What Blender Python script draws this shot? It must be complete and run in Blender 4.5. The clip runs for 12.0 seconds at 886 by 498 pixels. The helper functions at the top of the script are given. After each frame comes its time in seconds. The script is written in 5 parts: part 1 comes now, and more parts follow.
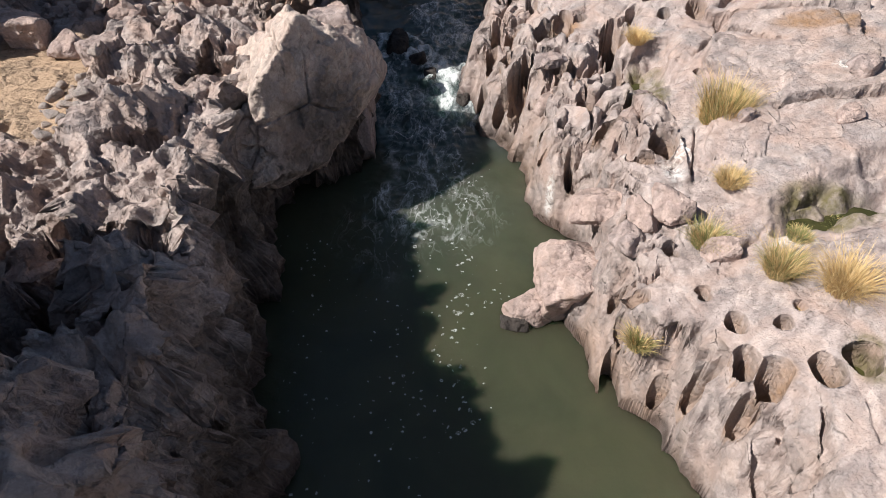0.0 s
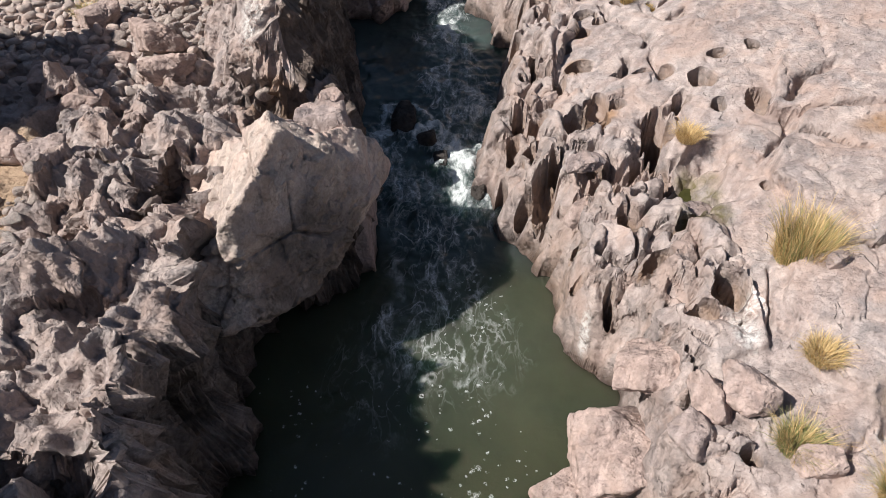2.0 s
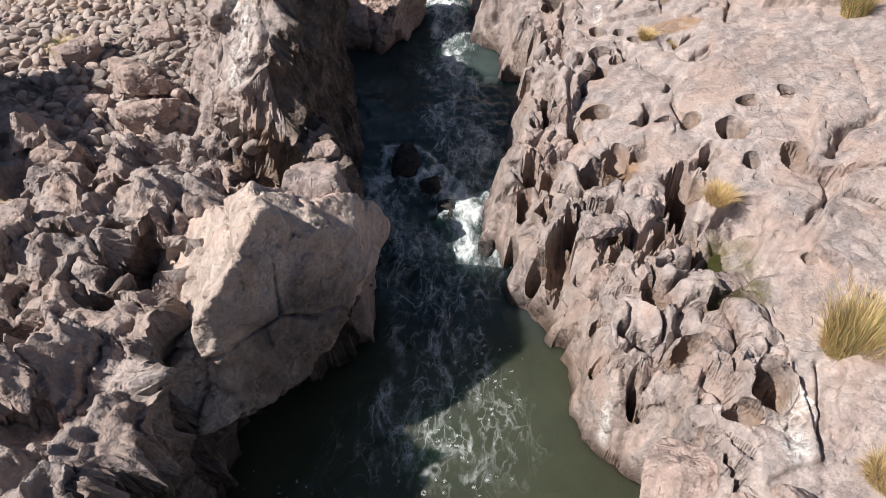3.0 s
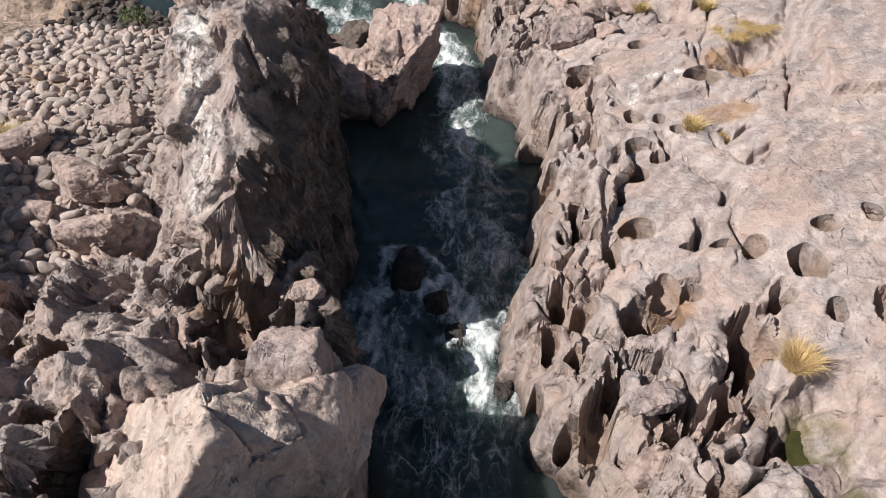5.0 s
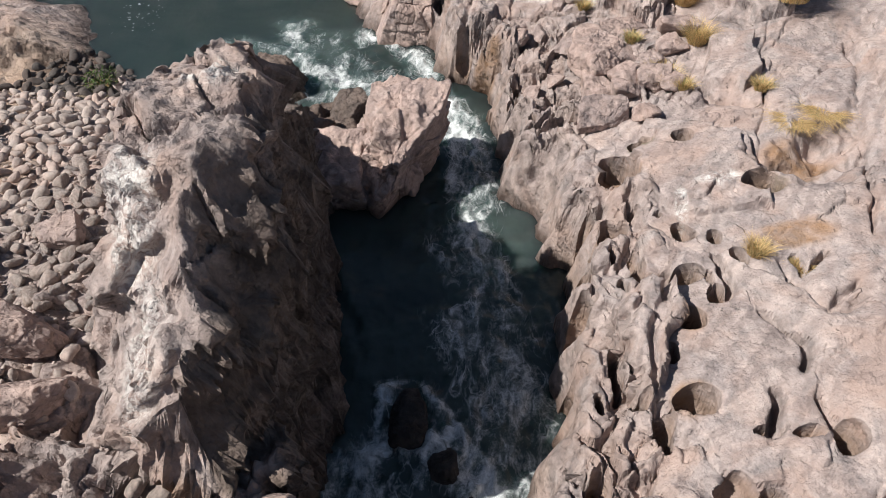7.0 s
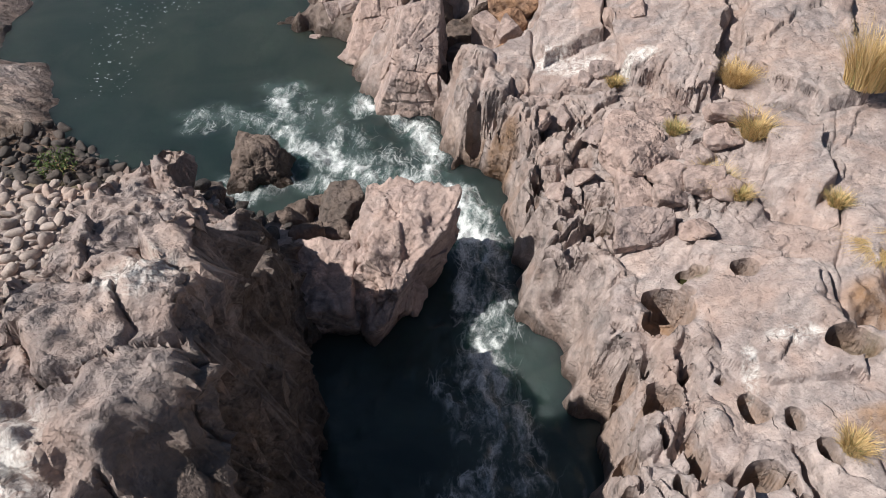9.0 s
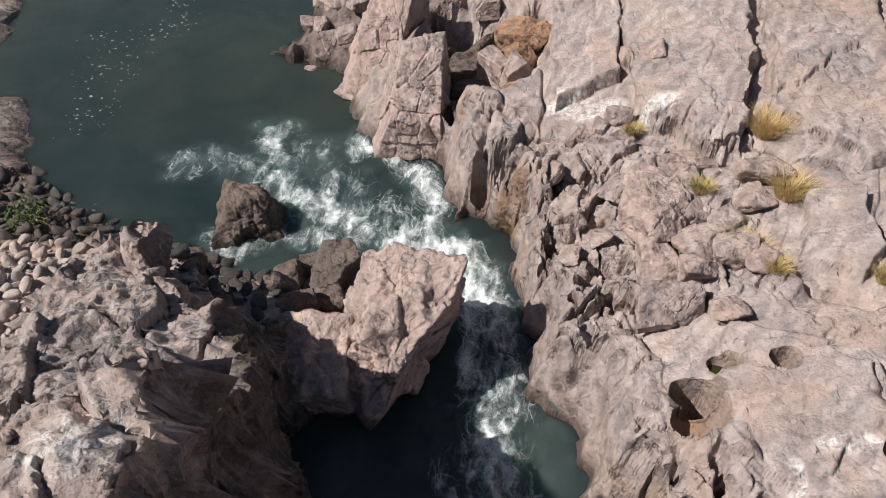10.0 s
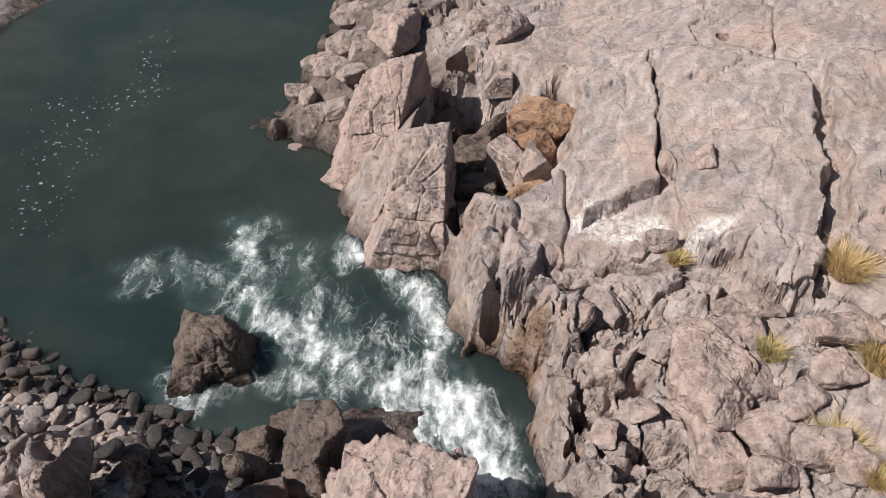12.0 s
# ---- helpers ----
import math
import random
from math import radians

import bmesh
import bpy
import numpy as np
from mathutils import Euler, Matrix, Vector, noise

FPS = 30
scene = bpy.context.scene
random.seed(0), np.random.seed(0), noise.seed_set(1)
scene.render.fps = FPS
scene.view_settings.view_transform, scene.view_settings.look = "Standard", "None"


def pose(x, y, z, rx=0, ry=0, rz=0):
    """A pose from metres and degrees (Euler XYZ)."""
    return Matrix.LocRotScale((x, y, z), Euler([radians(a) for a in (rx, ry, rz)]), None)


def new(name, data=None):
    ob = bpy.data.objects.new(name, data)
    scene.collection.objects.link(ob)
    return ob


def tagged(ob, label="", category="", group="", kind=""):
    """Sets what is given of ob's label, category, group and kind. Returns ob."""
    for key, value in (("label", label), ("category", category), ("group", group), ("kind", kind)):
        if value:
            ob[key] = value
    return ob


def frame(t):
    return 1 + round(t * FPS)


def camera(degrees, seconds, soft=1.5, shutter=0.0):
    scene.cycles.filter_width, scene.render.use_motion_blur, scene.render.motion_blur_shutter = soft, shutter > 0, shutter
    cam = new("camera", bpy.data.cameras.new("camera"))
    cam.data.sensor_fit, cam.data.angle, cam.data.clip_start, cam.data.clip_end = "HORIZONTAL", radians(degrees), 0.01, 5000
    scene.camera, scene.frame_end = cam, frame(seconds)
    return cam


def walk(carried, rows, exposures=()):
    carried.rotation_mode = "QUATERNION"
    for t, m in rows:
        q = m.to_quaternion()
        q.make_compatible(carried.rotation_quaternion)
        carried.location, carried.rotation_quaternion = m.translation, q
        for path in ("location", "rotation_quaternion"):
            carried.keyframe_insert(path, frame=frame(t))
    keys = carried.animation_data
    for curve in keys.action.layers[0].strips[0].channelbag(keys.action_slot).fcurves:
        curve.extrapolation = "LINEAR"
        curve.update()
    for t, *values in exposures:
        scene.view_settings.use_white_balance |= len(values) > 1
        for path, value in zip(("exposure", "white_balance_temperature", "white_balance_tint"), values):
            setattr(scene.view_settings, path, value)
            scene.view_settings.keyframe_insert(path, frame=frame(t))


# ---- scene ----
# ---------------------------------------------------------------- camera
cam = camera(62.9, 12.0, soft=0.5)
METRES, EYE, TILT, LEAN, TURN = 23.0, 12.0, -44.5, 0.0, 0.0
ROWS = [
    (0.0, 0.0, 0.0, 0.0, 0.0, 0.0, 0.0),
    (0.5, -0.0021, 0.0321, 0.0305, 0.13, 0.06, -0.13),
    (1.0, -0.0036, 0.0638, 0.061, 0.26, 0.11, -0.25),
    (1.5, -0.0053, 0.095, 0.0919, 0.35, 0.16, -0.36),
    (2.0, -0.0061, 0.1259, 0.1222, 0.5, 0.23, -0.47),
    (2.5, -0.0073, 0.1567, 0.1519, 0.6, 0.29, -0.56),
    (3.0, -0.0091, 0.187, 0.1814, 0.71, 0.32, -0.63),
    (5.0, -0.0159, 0.308, 0.2961, 1.05, 0.6, -0.97),
    (5.5, -0.018, 0.338, 0.3236, 1.13, 0.65, -1.05),
    (6.0, -0.02, 0.3674, 0.3519, 1.2, 0.68, -1.12),
    (6.5, -0.0224, 0.3967, 0.3805, 1.26, 0.74, -1.21),
    (7.0, -0.0248, 0.4263, 0.409, 1.32, 0.78, -1.26),
    (9.0, -0.0348, 0.5423, 0.5229, 1.52, 1.01, -1.56),
    (9.5, -0.0372, 0.571, 0.5509, 1.57, 1.08, -1.62),
    (10.0, -0.0395, 0.5998, 0.5793, 1.63, 1.16, -1.7),
    (10.5, -0.0415, 0.6288, 0.6084, 1.69, 1.22, -1.77),
    (11.0, -0.044, 0.6577, 0.6383, 1.71, 1.27, -1.84),
    (11.5, -0.0464, 0.6869, 0.6675, 1.71, 1.35, -1.91),
    (12.0, -0.0482, 0.7157, 0.6965, 1.74, 1.44, -1.95),
]
walk(cam, [(t, pose(0, 0, EYE, TILT, LEAN, TURN) @ pose(METRES * x, METRES * y, METRES * z, 90 + pitch, roll, yaw)) for t, x, y, z, yaw, pitch, roll in ROWS],
     [(0.0, 0.50), (2.5, 0.42), (6.0, 0.30), (12.0, 0.12)])

# ---------------------------------------------------------------- light
SUN_WAY = Vector((0.655, 0.20, -0.72)).normalized()      # the way the sunlight travels
sky_world = bpy.data.worlds.new("sky")
scene.world = sky_world
sky_world.use_nodes = True
wn = sky_world.node_tree
sky_tex = wn.nodes.new("ShaderNodeTexSky")
sky_tex.sky_type, sky_tex.sun_disc = "NISHITA", False
sky_tex.sun_elevation = math.asin(-SUN_WAY.z)
sky_tex.sun_rotation = math.atan2(-SUN_WAY.x, -SUN_WAY.y)
wn.nodes["Background"].inputs[1].default_value = 0.05
wn.links.new(sky_tex.outputs[0], wn.nodes["Background"].inputs[0])
sun_data = bpy.data.lights.new("sun", "SUN")
sun_data.energy, sun_data.angle, sun_data.color = 5.0, radians(0.55), (1.0, 0.962, 0.905)
sun = new("sun", sun_data)
sun.rotation_euler = SUN_WAY.to_track_quat("-Z", "Y").to_euler()


# ---------------------------------------------------------------- numeric noise
def lattice(ix, iy, iz, seed):
    h = (ix.astype(np.int64) * 374761393 + iy.astype(np.int64) * 668265263 + iz.astype(np.int64) * 2147483647 + seed * 1274126177) & 0xFFFFFFFF
    h = ((h ^ (h >> 13)) * 1274126177) & 0xFFFFFFFF
    h = ((h ^ (h >> 16)) * 2246822519) & 0xFFFFFFFF
    return ((h ^ (h >> 15)) & 0xFFFFFF).astype(np.float32) / 16777216.0


def vnoise(x, y, z=None, seed=0):
    """Smooth value noise, -1 to 1."""
    if z is None:
        z = np.zeros_like(x)
    fx, fy, fz = np.floor(x), np.floor(y), np.floor(z)
    u, v, w = x - fx, y - fy, z - fz
    u, v, w = (a * a * a * (a * (a * 6 - 15) + 10) for a in (u, v, w))
    total = 0
    flat = not np.any(w)
    for k in ((0,) if flat else (0, 1)):
        for j in (0, 1):
            for i in (0, 1):
                c = lattice(fx + i, fy + j, fz + k, seed)
                total = total + c * (u if i else 1 - u) * (v if j else 1 - v) * (1 if flat else (w if k else 1 - w))
    return total * 2 - 1


def fbm(x, y, z=None, seed=0, octaves=4, gain=0.5):
    total, a, f = 0, 1.0, 1.0
    for k in range(octaves):
        total = total + a * vnoise(x * f, y * f, None if z is None else z * f, seed + 17 * k)
        a, f = a * gain, f * 2.03
    return total


def cells(x, y, z=None, seed=0):
    """Nearest and second nearest cell distance, and the nearest cell's own number."""
    deep = z is not None
    z = z if deep else np.zeros_like(x)
    fx, fy, fz = np.floor(x), np.floor(y), np.floor(z)
    f1, f2, own = np.full(x.shape, 9.0, np.float32), np.full(x.shape, 9.0, np.float32), np.zeros(x.shape, np.float32)
    for k in ((-1, 0, 1) if deep else (0,)):
        for j in (-1, 0, 1):
            for i in (-1, 0, 1):
                cx, cy, cz = fx + i, fy + j, fz + k
                px = cx + 0.1 + 0.8 * lattice(cx, cy, cz, seed) - x
                py = cy + 0.1 + 0.8 * lattice(cx, cy, cz, seed + 1) - y
                d = px * px + py * py
                if deep:
                    pz = cz + 0.1 + 0.8 * lattice(cx, cy, cz, seed + 2) - z
                    d = d + pz * pz
                d = np.sqrt(d)
                nearer = d < f1
                f2 = np.where(nearer, f1, np.minimum(f2, d))
                own = np.where(nearer, lattice(cx, cy, cz, seed + 3), own)
                f1 = np.where(nearer, d, f1)
    return f1, f2, own


def step(a, b, v):
    t = np.clip((v - a) / (b - a), 0, 1)
    return t * t * (3 - 2 * t)


def inside_distance(poly, x, y):
    """Distance to a polygon's outline, positive inside."""
    p = np.array(poly, np.float32)
    best, odd = np.full(x.shape, 1e9, np.float32), np.zeros(x.shape, bool)
    for (ax, ay), (bx, by) in zip(p, np.roll(p, -1, 0)):
        ex, ey = bx - ax, by - ay
        t = np.clip(((x - ax) * ex + (y - ay) * ey) / (ex * ex + ey * ey + 1e-9), 0, 1)
        best = np.minimum(best, (x - ax - t * ex) ** 2 + (y - ay - t * ey) ** 2)
        if ey:
            odd ^= ((ay > y) != (by > y)) & (x < ex * (y - ay) / ey + ax)
    return np.sqrt(best) * np.where(odd, 1, -1)


def line_distance(points, x, y):
    best = np.full(x.shape, 1e9, np.float32)
    for (ax, ay), (bx, by) in zip(points, points[1:]):
        ex, ey = bx - ax, by - ay
        t = np.clip(((x - ax) * ex + (y - ay) * ey) / (ex * ex + ey * ey), 0, 1)
        best = np.minimum(best, (x - ax - t * ex) ** 2 + (y - ay - t * ey) ** 2)
    return np.sqrt(best)


def soft_min(a, b, k):
    h = np.clip(0.5 + 0.5 * (b - a) / k, 0, 1)
    return b + (a - b) * h - k * h * (1 - h)


def soft_max(a, b, k):
    return -soft_min(-a, -b, k)


# ---------------------------------------------------------------- materials
def material(name, roughness=0.8):
    m = bpy.data.materials.new(name)
    m.use_nodes = True
    t = m.node_tree
    b = t.nodes["Principled BSDF"]
    b.inputs["Roughness"].default_value = roughness
    b.inputs["Specular IOR Level"].default_value = 0.3
    return m, t, b


def nd(t, kind, **values):
    n = t.nodes.new(kind)
    for k, v in values.items():
        n.inputs[k.replace("_", " ")].default_value = v
    return n


def noise_node(t, coords, scale, detail=5.0, rough=0.55, distort=0.0):
    n = nd(t, "ShaderNodeTexNoise", Scale=scale, Detail=detail, Roughness=rough, Distortion=distort)
    t.links.new(coords, n.inputs["Vector"])
    return n.outputs[0]


def ramp(t, value, *stops):
    n = t.nodes.new("ShaderNodeValToRGB")
    e = n.color_ramp.elements
    while len(e) < len(stops):
        e.new(0.5)
    for el, (p, c) in zip(e, stops):
        el.position = p
        el.color = (*c, 1) if isinstance(c, tuple) else (c, c, c, 1)
    t.links.new(value, n.inputs[0])
    return n.outputs[0]


def mixed(t, fac, a, b, blend="MIX"):
    n = t.nodes.new("ShaderNodeMix")
    n.data_type, n.blend_type = "RGBA", blend
    for socket, v in ((n.inputs[0], fac), (n.inputs[6], a), (n.inputs[7], b)):
        if isinstance(v, (int, float)):
            socket.default_value = v
        elif isinstance(v, tuple):
            socket.default_value = (*v, 1)
        else:
            t.links.new(v, socket)
    return n.outputs[2]


def math_node(t, op, a, b=0.0, c=0.0):
    n = t.nodes.new("ShaderNodeMath")
    n.operation = op
    for socket, v in zip(n.inputs, (a, b, c)):
        if isinstance(v, (int, float)):
            socket.default_value = v
        else:
            t.links.new(v, socket)
    return n.outputs[0]


def attribute(t, name):
    n = t.nodes.new("ShaderNodeAttribute")
    n.attribute_name = name
    return n.outputs["Fac"]


def bump(t, bsdf, height, strength=0.5, distance=0.05):
    n = nd(t, "ShaderNodeBump", Strength=strength, Distance=distance)
    t.links.new(height, n.inputs["Height"])
    t.links.new(n.outputs[0], bsdf.inputs["Normal"])


def vector_node(t, op, *values):
    n = t.nodes.new("ShaderNodeVectorMath")
    n.operation = op
    for socket, v in zip(n.inputs, values):
        if isinstance(v, tuple):
            socket.default_value = v
        else:
            t.links.new(v, socket)
    return n.outputs["Value" if op == "DOT_PRODUCT" else 0]


def chips(t, coords, scale, steep):
    """Planes broken at random angles: their height, and each plane's own number."""
    v = nd(t, "ShaderNodeTexVoronoi", Scale=scale, Randomness=1.0)
    t.links.new(coords, v.inputs["Vector"])
    away = vector_node(t, "SUBTRACT", coords, v.outputs["Position"])
    lean = vector_node(t, "SUBTRACT", v.outputs["Color"], (0.5, 0.5, 0.5))
    own = t.nodes.new("ShaderNodeSeparateColor")
    t.links.new(v.outputs["Color"], own.inputs[0])
    return math_node(t, "MULTIPLY", vector_node(t, "DOT_PRODUCT", away, lean), steep), own.outputs[0]


def rock_material(name, pale, mid, deep, ground=False, grey=0.5, grain=1.0, smooth=0.0):
    """Water-worn gneiss: large blotches, faint banding, speckle, fine pitted relief."""
    m, t, b = material(name, 0.82)
    if ground:
        co = nd(t, "ShaderNodeNewGeometry").outputs["Position"]
    else:
        co = nd(t, "ShaderNodeTexCoord").outputs["Object"]
    big = noise_node(t, co, 0.55, 4, 0.6, 0.4)
    col = ramp(t, big, (0.3, deep), (0.5, mid), (0.68, pale))
    mid_n = noise_node(t, co, 2.6, 6, 0.62, 0.6)
    col = mixed(t, ramp(t, mid_n, (0.38, 0.0), (0.66, 0.55)), col, tuple(c * 1.14 + 0.02 for c in pale))
    grey_n = noise_node(t, co, 1.3, 5, 0.6, 1.2)
    g = sum(mid) / 3
    col = mixed(t, ramp(t, grey_n, (0.45, 0.0), (0.7, grey)), col, (g * 1.06, g * 0.97, g * 0.95))
    # bands of the foliation
    wv = nd(t, "ShaderNodeTexWave", Scale=0.8, Distortion=11.0, Detail=4.0, Detail_Scale=1.6)
    mp = nd(t, "ShaderNodeMapping", Rotation=(0.5, 0.25, 0.9))
    t.links.new(co, mp.inputs[0])
    t.links.new(mp.outputs[0], wv.inputs["Vector"])
    col = mixed(t, 0.24, col, ramp(t, wv.outputs[0], (0.2, tuple(c * 0.62 for c in deep)), (0.75, tuple(c * 1.1 for c in pale))), "MIX")
    fine = noise_node(t, co, 22.0, 6, 0.7)
    col = mixed(t, 0.62, col, ramp(t, fine, (0.3, 0.4), (0.5, 0.5), (0.7, 0.6)), "OVERLAY")
    blot = noise_node(t, co, 7.5, 6, 0.68, 0.8)
    col = mixed(t, 0.55, col, ramp(t, blot, (0.3, 0.36), (0.5, 0.5), (0.68, 0.62)), "OVERLAY")
    speck = noise_node(t, co, 60.0, 3, 0.6)
    col = mixed(t, ramp(t, speck, (0.62, 0.0), (0.72, 0.22)), col, tuple(c * 0.5 for c in deep))
    if not ground:
        rnd = nd(t, "ShaderNodeObjectInfo").outputs["Random"]
        col = mixed(t, 0.4, col, ramp(t, rnd, (0.0, (0.36, 0.36, 0.37)), (0.35, (0.5, 0.48, 0.46)), (0.7, (0.58, 0.5, 0.44)), (1.0, (0.62, 0.56, 0.52))), "OVERLAY")
    tan = noise_node(t, co, 0.8, 5, 0.6, 0.9)
    col = mixed(t, ramp(t, tan, (0.46, 0.0), (0.64, 0.6)), col, tuple(g * k for k in (1.40, 1.0, 0.84)))
    rough = 0.82
    if ground:
        sand = attribute(t, "sand")
        grit = noise_node(t, co, 45.0, 4, 0.75)
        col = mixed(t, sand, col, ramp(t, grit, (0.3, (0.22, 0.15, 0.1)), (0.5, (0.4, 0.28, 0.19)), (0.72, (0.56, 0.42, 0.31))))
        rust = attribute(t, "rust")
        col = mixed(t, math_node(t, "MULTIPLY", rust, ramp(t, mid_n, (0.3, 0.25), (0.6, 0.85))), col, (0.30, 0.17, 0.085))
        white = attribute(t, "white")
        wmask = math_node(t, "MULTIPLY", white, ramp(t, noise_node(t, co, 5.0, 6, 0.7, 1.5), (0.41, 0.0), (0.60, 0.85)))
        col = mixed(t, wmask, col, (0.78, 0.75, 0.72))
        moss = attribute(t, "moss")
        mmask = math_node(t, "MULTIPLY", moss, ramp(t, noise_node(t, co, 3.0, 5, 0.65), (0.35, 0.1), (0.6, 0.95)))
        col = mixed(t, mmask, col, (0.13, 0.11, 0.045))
    # flood varnish, with shade mixed into the same dark colour
    varnish_shade = attribute(t, "varnish_shade")
    col = mixed(t, math_node(t, "MULTIPLY", varnish_shade, ramp(t, grey_n, (0.3, 0.6), (0.55, 1.0))), col, mixed(t, ramp(t, mid_n, (0.35, 0.0), (0.65, 1.0)), (0.10, 0.078, 0.066), (0.17, 0.13, 0.108)))
    wet = attribute(t, "wet")
    wetn = math_node(t, "MULTIPLY", wet, ramp(t, mid_n, (0.3, 0.65), (0.6, 1.0)))
    col = mixed(t, wetn, col, mixed(t, 1.0, col, (0.30, 0.27, 0.25), "MULTIPLY"))
    t.links.new(math_node(t, "MULTIPLY_ADD", wetn, -0.5, rough), b.inputs["Roughness"])
    # relief, in metres: chipped planes at two sizes, fine grain, thin cracks
    polish = attribute(t, "polish")
    if smooth:
        polish = math_node(t, "ADD", polish, smooth)
    rugged = math_node(t, "MULTIPLY_ADD", polish, -0.72, 1.0)
    warp = nd(t, "ShaderNodeTexNoise", Scale=2.2, Detail=4.0, Roughness=0.6)
    t.links.new(co, warp.inputs["Vector"])
    bent = vector_node(t, "MULTIPLY_ADD", warp.outputs["Color"], (0.34, 0.34, 0.34), co)
    h, shade_of = chips(t, bent, 2.3 / grain, 0.75)
    h2, _ = chips(t, bent, 6.5 / grain, 0.85)
    h = math_node(t, "MULTIPLY", math_node(t, "ADD", h, h2), rugged)
    h3, _ = chips(t, bent, 17.0 / grain, 0.8)
    h = math_node(t, "MULTIPLY_ADD", h3, math_node(t, "MULTIPLY_ADD", polish, -0.5, 1.0), h)
    h = math_node(t, "MULTIPLY_ADD", noise_node(t, co, 4.5 / grain, 12, 0.68, 0.3), math_node(t, "MULTIPLY_ADD", polish, -0.045, 0.085), h)
    h = math_node(t, "MULTIPLY_ADD", fine, 0.014, h)
    edge = nd(t, "ShaderNodeTexVoronoi", Scale=0.95 / grain)
    edge.feature = "DISTANCE_TO_EDGE"
    stretch = nd(t, "ShaderNodeMapping", Rotation=(0, 0, 0.35), Scale=(1.5, 0.42, 0.9))
    t.links.new(bent, stretch.inputs[0])
    t.links.new(stretch.outputs[0], edge.inputs["Vector"])
    crack = math_node(t, "MULTIPLY", ramp(t, edge.outputs["Distance"], (0.0, 1.0), (0.016, 0.0)), ramp(t, mid_n, (0.54, 0.0), (0.64, 1.0)))
    h = math_node(t, "MULTIPLY_ADD", crack, -0.03, h)
    col = mixed(t, math_node(t, "MULTIPLY", crack, 0.5), col, tuple(c * 0.35 for c in deep))
    col = mixed(t, 0.30, col, ramp(t, shade_of, (0.1, (0.40, 0.41, 0.43)), (0.5, (0.5, 0.5, 0.5)), (0.9, (0.60, 0.58, 0.56))), "OVERLAY")
    t.links.new(col, b.inputs["Base Color"])
    bump(t, b, math_node(t, "MULTIPLY", h, grain), 1.0, 1.0)
    return m


M_GROUND = rock_material("bedrock", (0.475, 0.39, 0.360), (0.362, 0.292, 0.271), (0.225, 0.180, 0.168), ground=True, grey=0.7)
M_ROCK = rock_material("boulder_rock", (0.475, 0.38, 0.352), (0.385, 0.302, 0.28), (0.26, 0.203, 0.186), smooth=0.6)
M_PALE = rock_material("pale_rock", (0.60, 0.51, 0.46), (0.50, 0.415, 0.37), (0.36, 0.29, 0.255), smooth=0.25)
# damp brown rock, darkened further to carry shade in its colour
M_DUSK = rock_material("damp_shade_rock", (0.21, 0.165, 0.142), (0.15, 0.118, 0.103), (0.095, 0.075, 0.066))
M_COBBLE = rock_material("cobble_stone", (0.48, 0.42, 0.385), (0.38, 0.335, 0.315), (0.29, 0.255, 0.24), grey=0.8, grain=0.2)
M_COBBLE_WET = rock_material("wet_cobble", (0.115, 0.105, 0.10), (0.08, 0.073, 0.07), (0.055, 0.05, 0.048), grey=0.8, grain=0.2)
M_DARK = rock_material("wet_rock", (0.07, 0.062, 0.058), (0.045, 0.04, 0.038), (0.028, 0.025, 0.025))
M_RUST = rock_material("rusty_rock", (0.46, 0.29, 0.18), (0.36, 0.22, 0.14), (0.26, 0.15, 0.095), grey=0.25)


# ---------------------------------------------------------------- the gorge: one sheet of ground
SHORE_WEST = [(-2.6, -150), (-2.6, 3), (-2.98, 5.9), (-3.4, 7.9), (-3.7, 9.3), (-3.9, 11.5), (-4.1, 12.9), (-3.4, 14.2), (-2.3, 14.9), (-2.1, 16.3), (-2.3, 17.6),
              (-2.5, 18.5), (-2.6, 19.6), (-2.75, 20.6), (-2.9, 22), (-3.15, 23.4), (-3.35, 24.4), (-3.75, 26), (-3.9, 27.3), (-3.4, 28.6), (-2.2, 29.2), (-1.6, 29.9), (-1.5, 30.6), (-3.1, 30.4),
              (-3.9, 30.3), (-4.8, 30.0), (-6.4, 30.1), (-7.5, 30.6), (-9.4, 31.5), (-11.3, 32.8), (-12.2, 34.5), (-13, 36.1), (-15, 36.8), (-15.5, 40), (-16.3, 44), (-15.6, 47),
              (-15, 60), (-14, 150)]
SHORE_EAST = [(-4, 150), (-5.6, 60), (-5.8, 47), (-5.9, 43.1), (-6.4, 40.5), (-6.9, 39.1), (-6, 38.5), (-4.4, 37.9), (-3.9, 35.5), (-3.8, 34.9), (-3.1, 34.5), (-2, 34),
              (-1.45, 33.3), (-1.25, 31.6), (-0.6, 31.65), (0.05, 31.1), (0.2, 30.6), (0.3, 29), (0.35, 27), (1.1, 26.5), (1.1, 25), (1.65, 24.5), (1.45, 23), (1.2, 21.5),
              (1.1, 20.5), (0.75, 20), (0.4, 18.9), (0.45, 18.2), (0.85, 17.5), (0.9, 16.7), (1.3, 15.9), (1.85, 15.5), (1.85, 14.4), (2.05, 13.2), (2.9, 12.6), (2.9, 11.4),
              (2.75, 10.8), (2.6, 9.3), (2.9, 8.5), (2.95, 8), (3.75, 7.2), (4.1, 6.4), (4.5, 6), (4.6, 3), (4.6, -150)]
RIVER = SHORE_WEST + SHORE_EAST


def water_level(y):
    return np.interp(y, (0, 16.8, 19.6, 26, 30.6, 31.5), (0.3, 0.3, 0.5, 0.58, 0.95, 1.0))


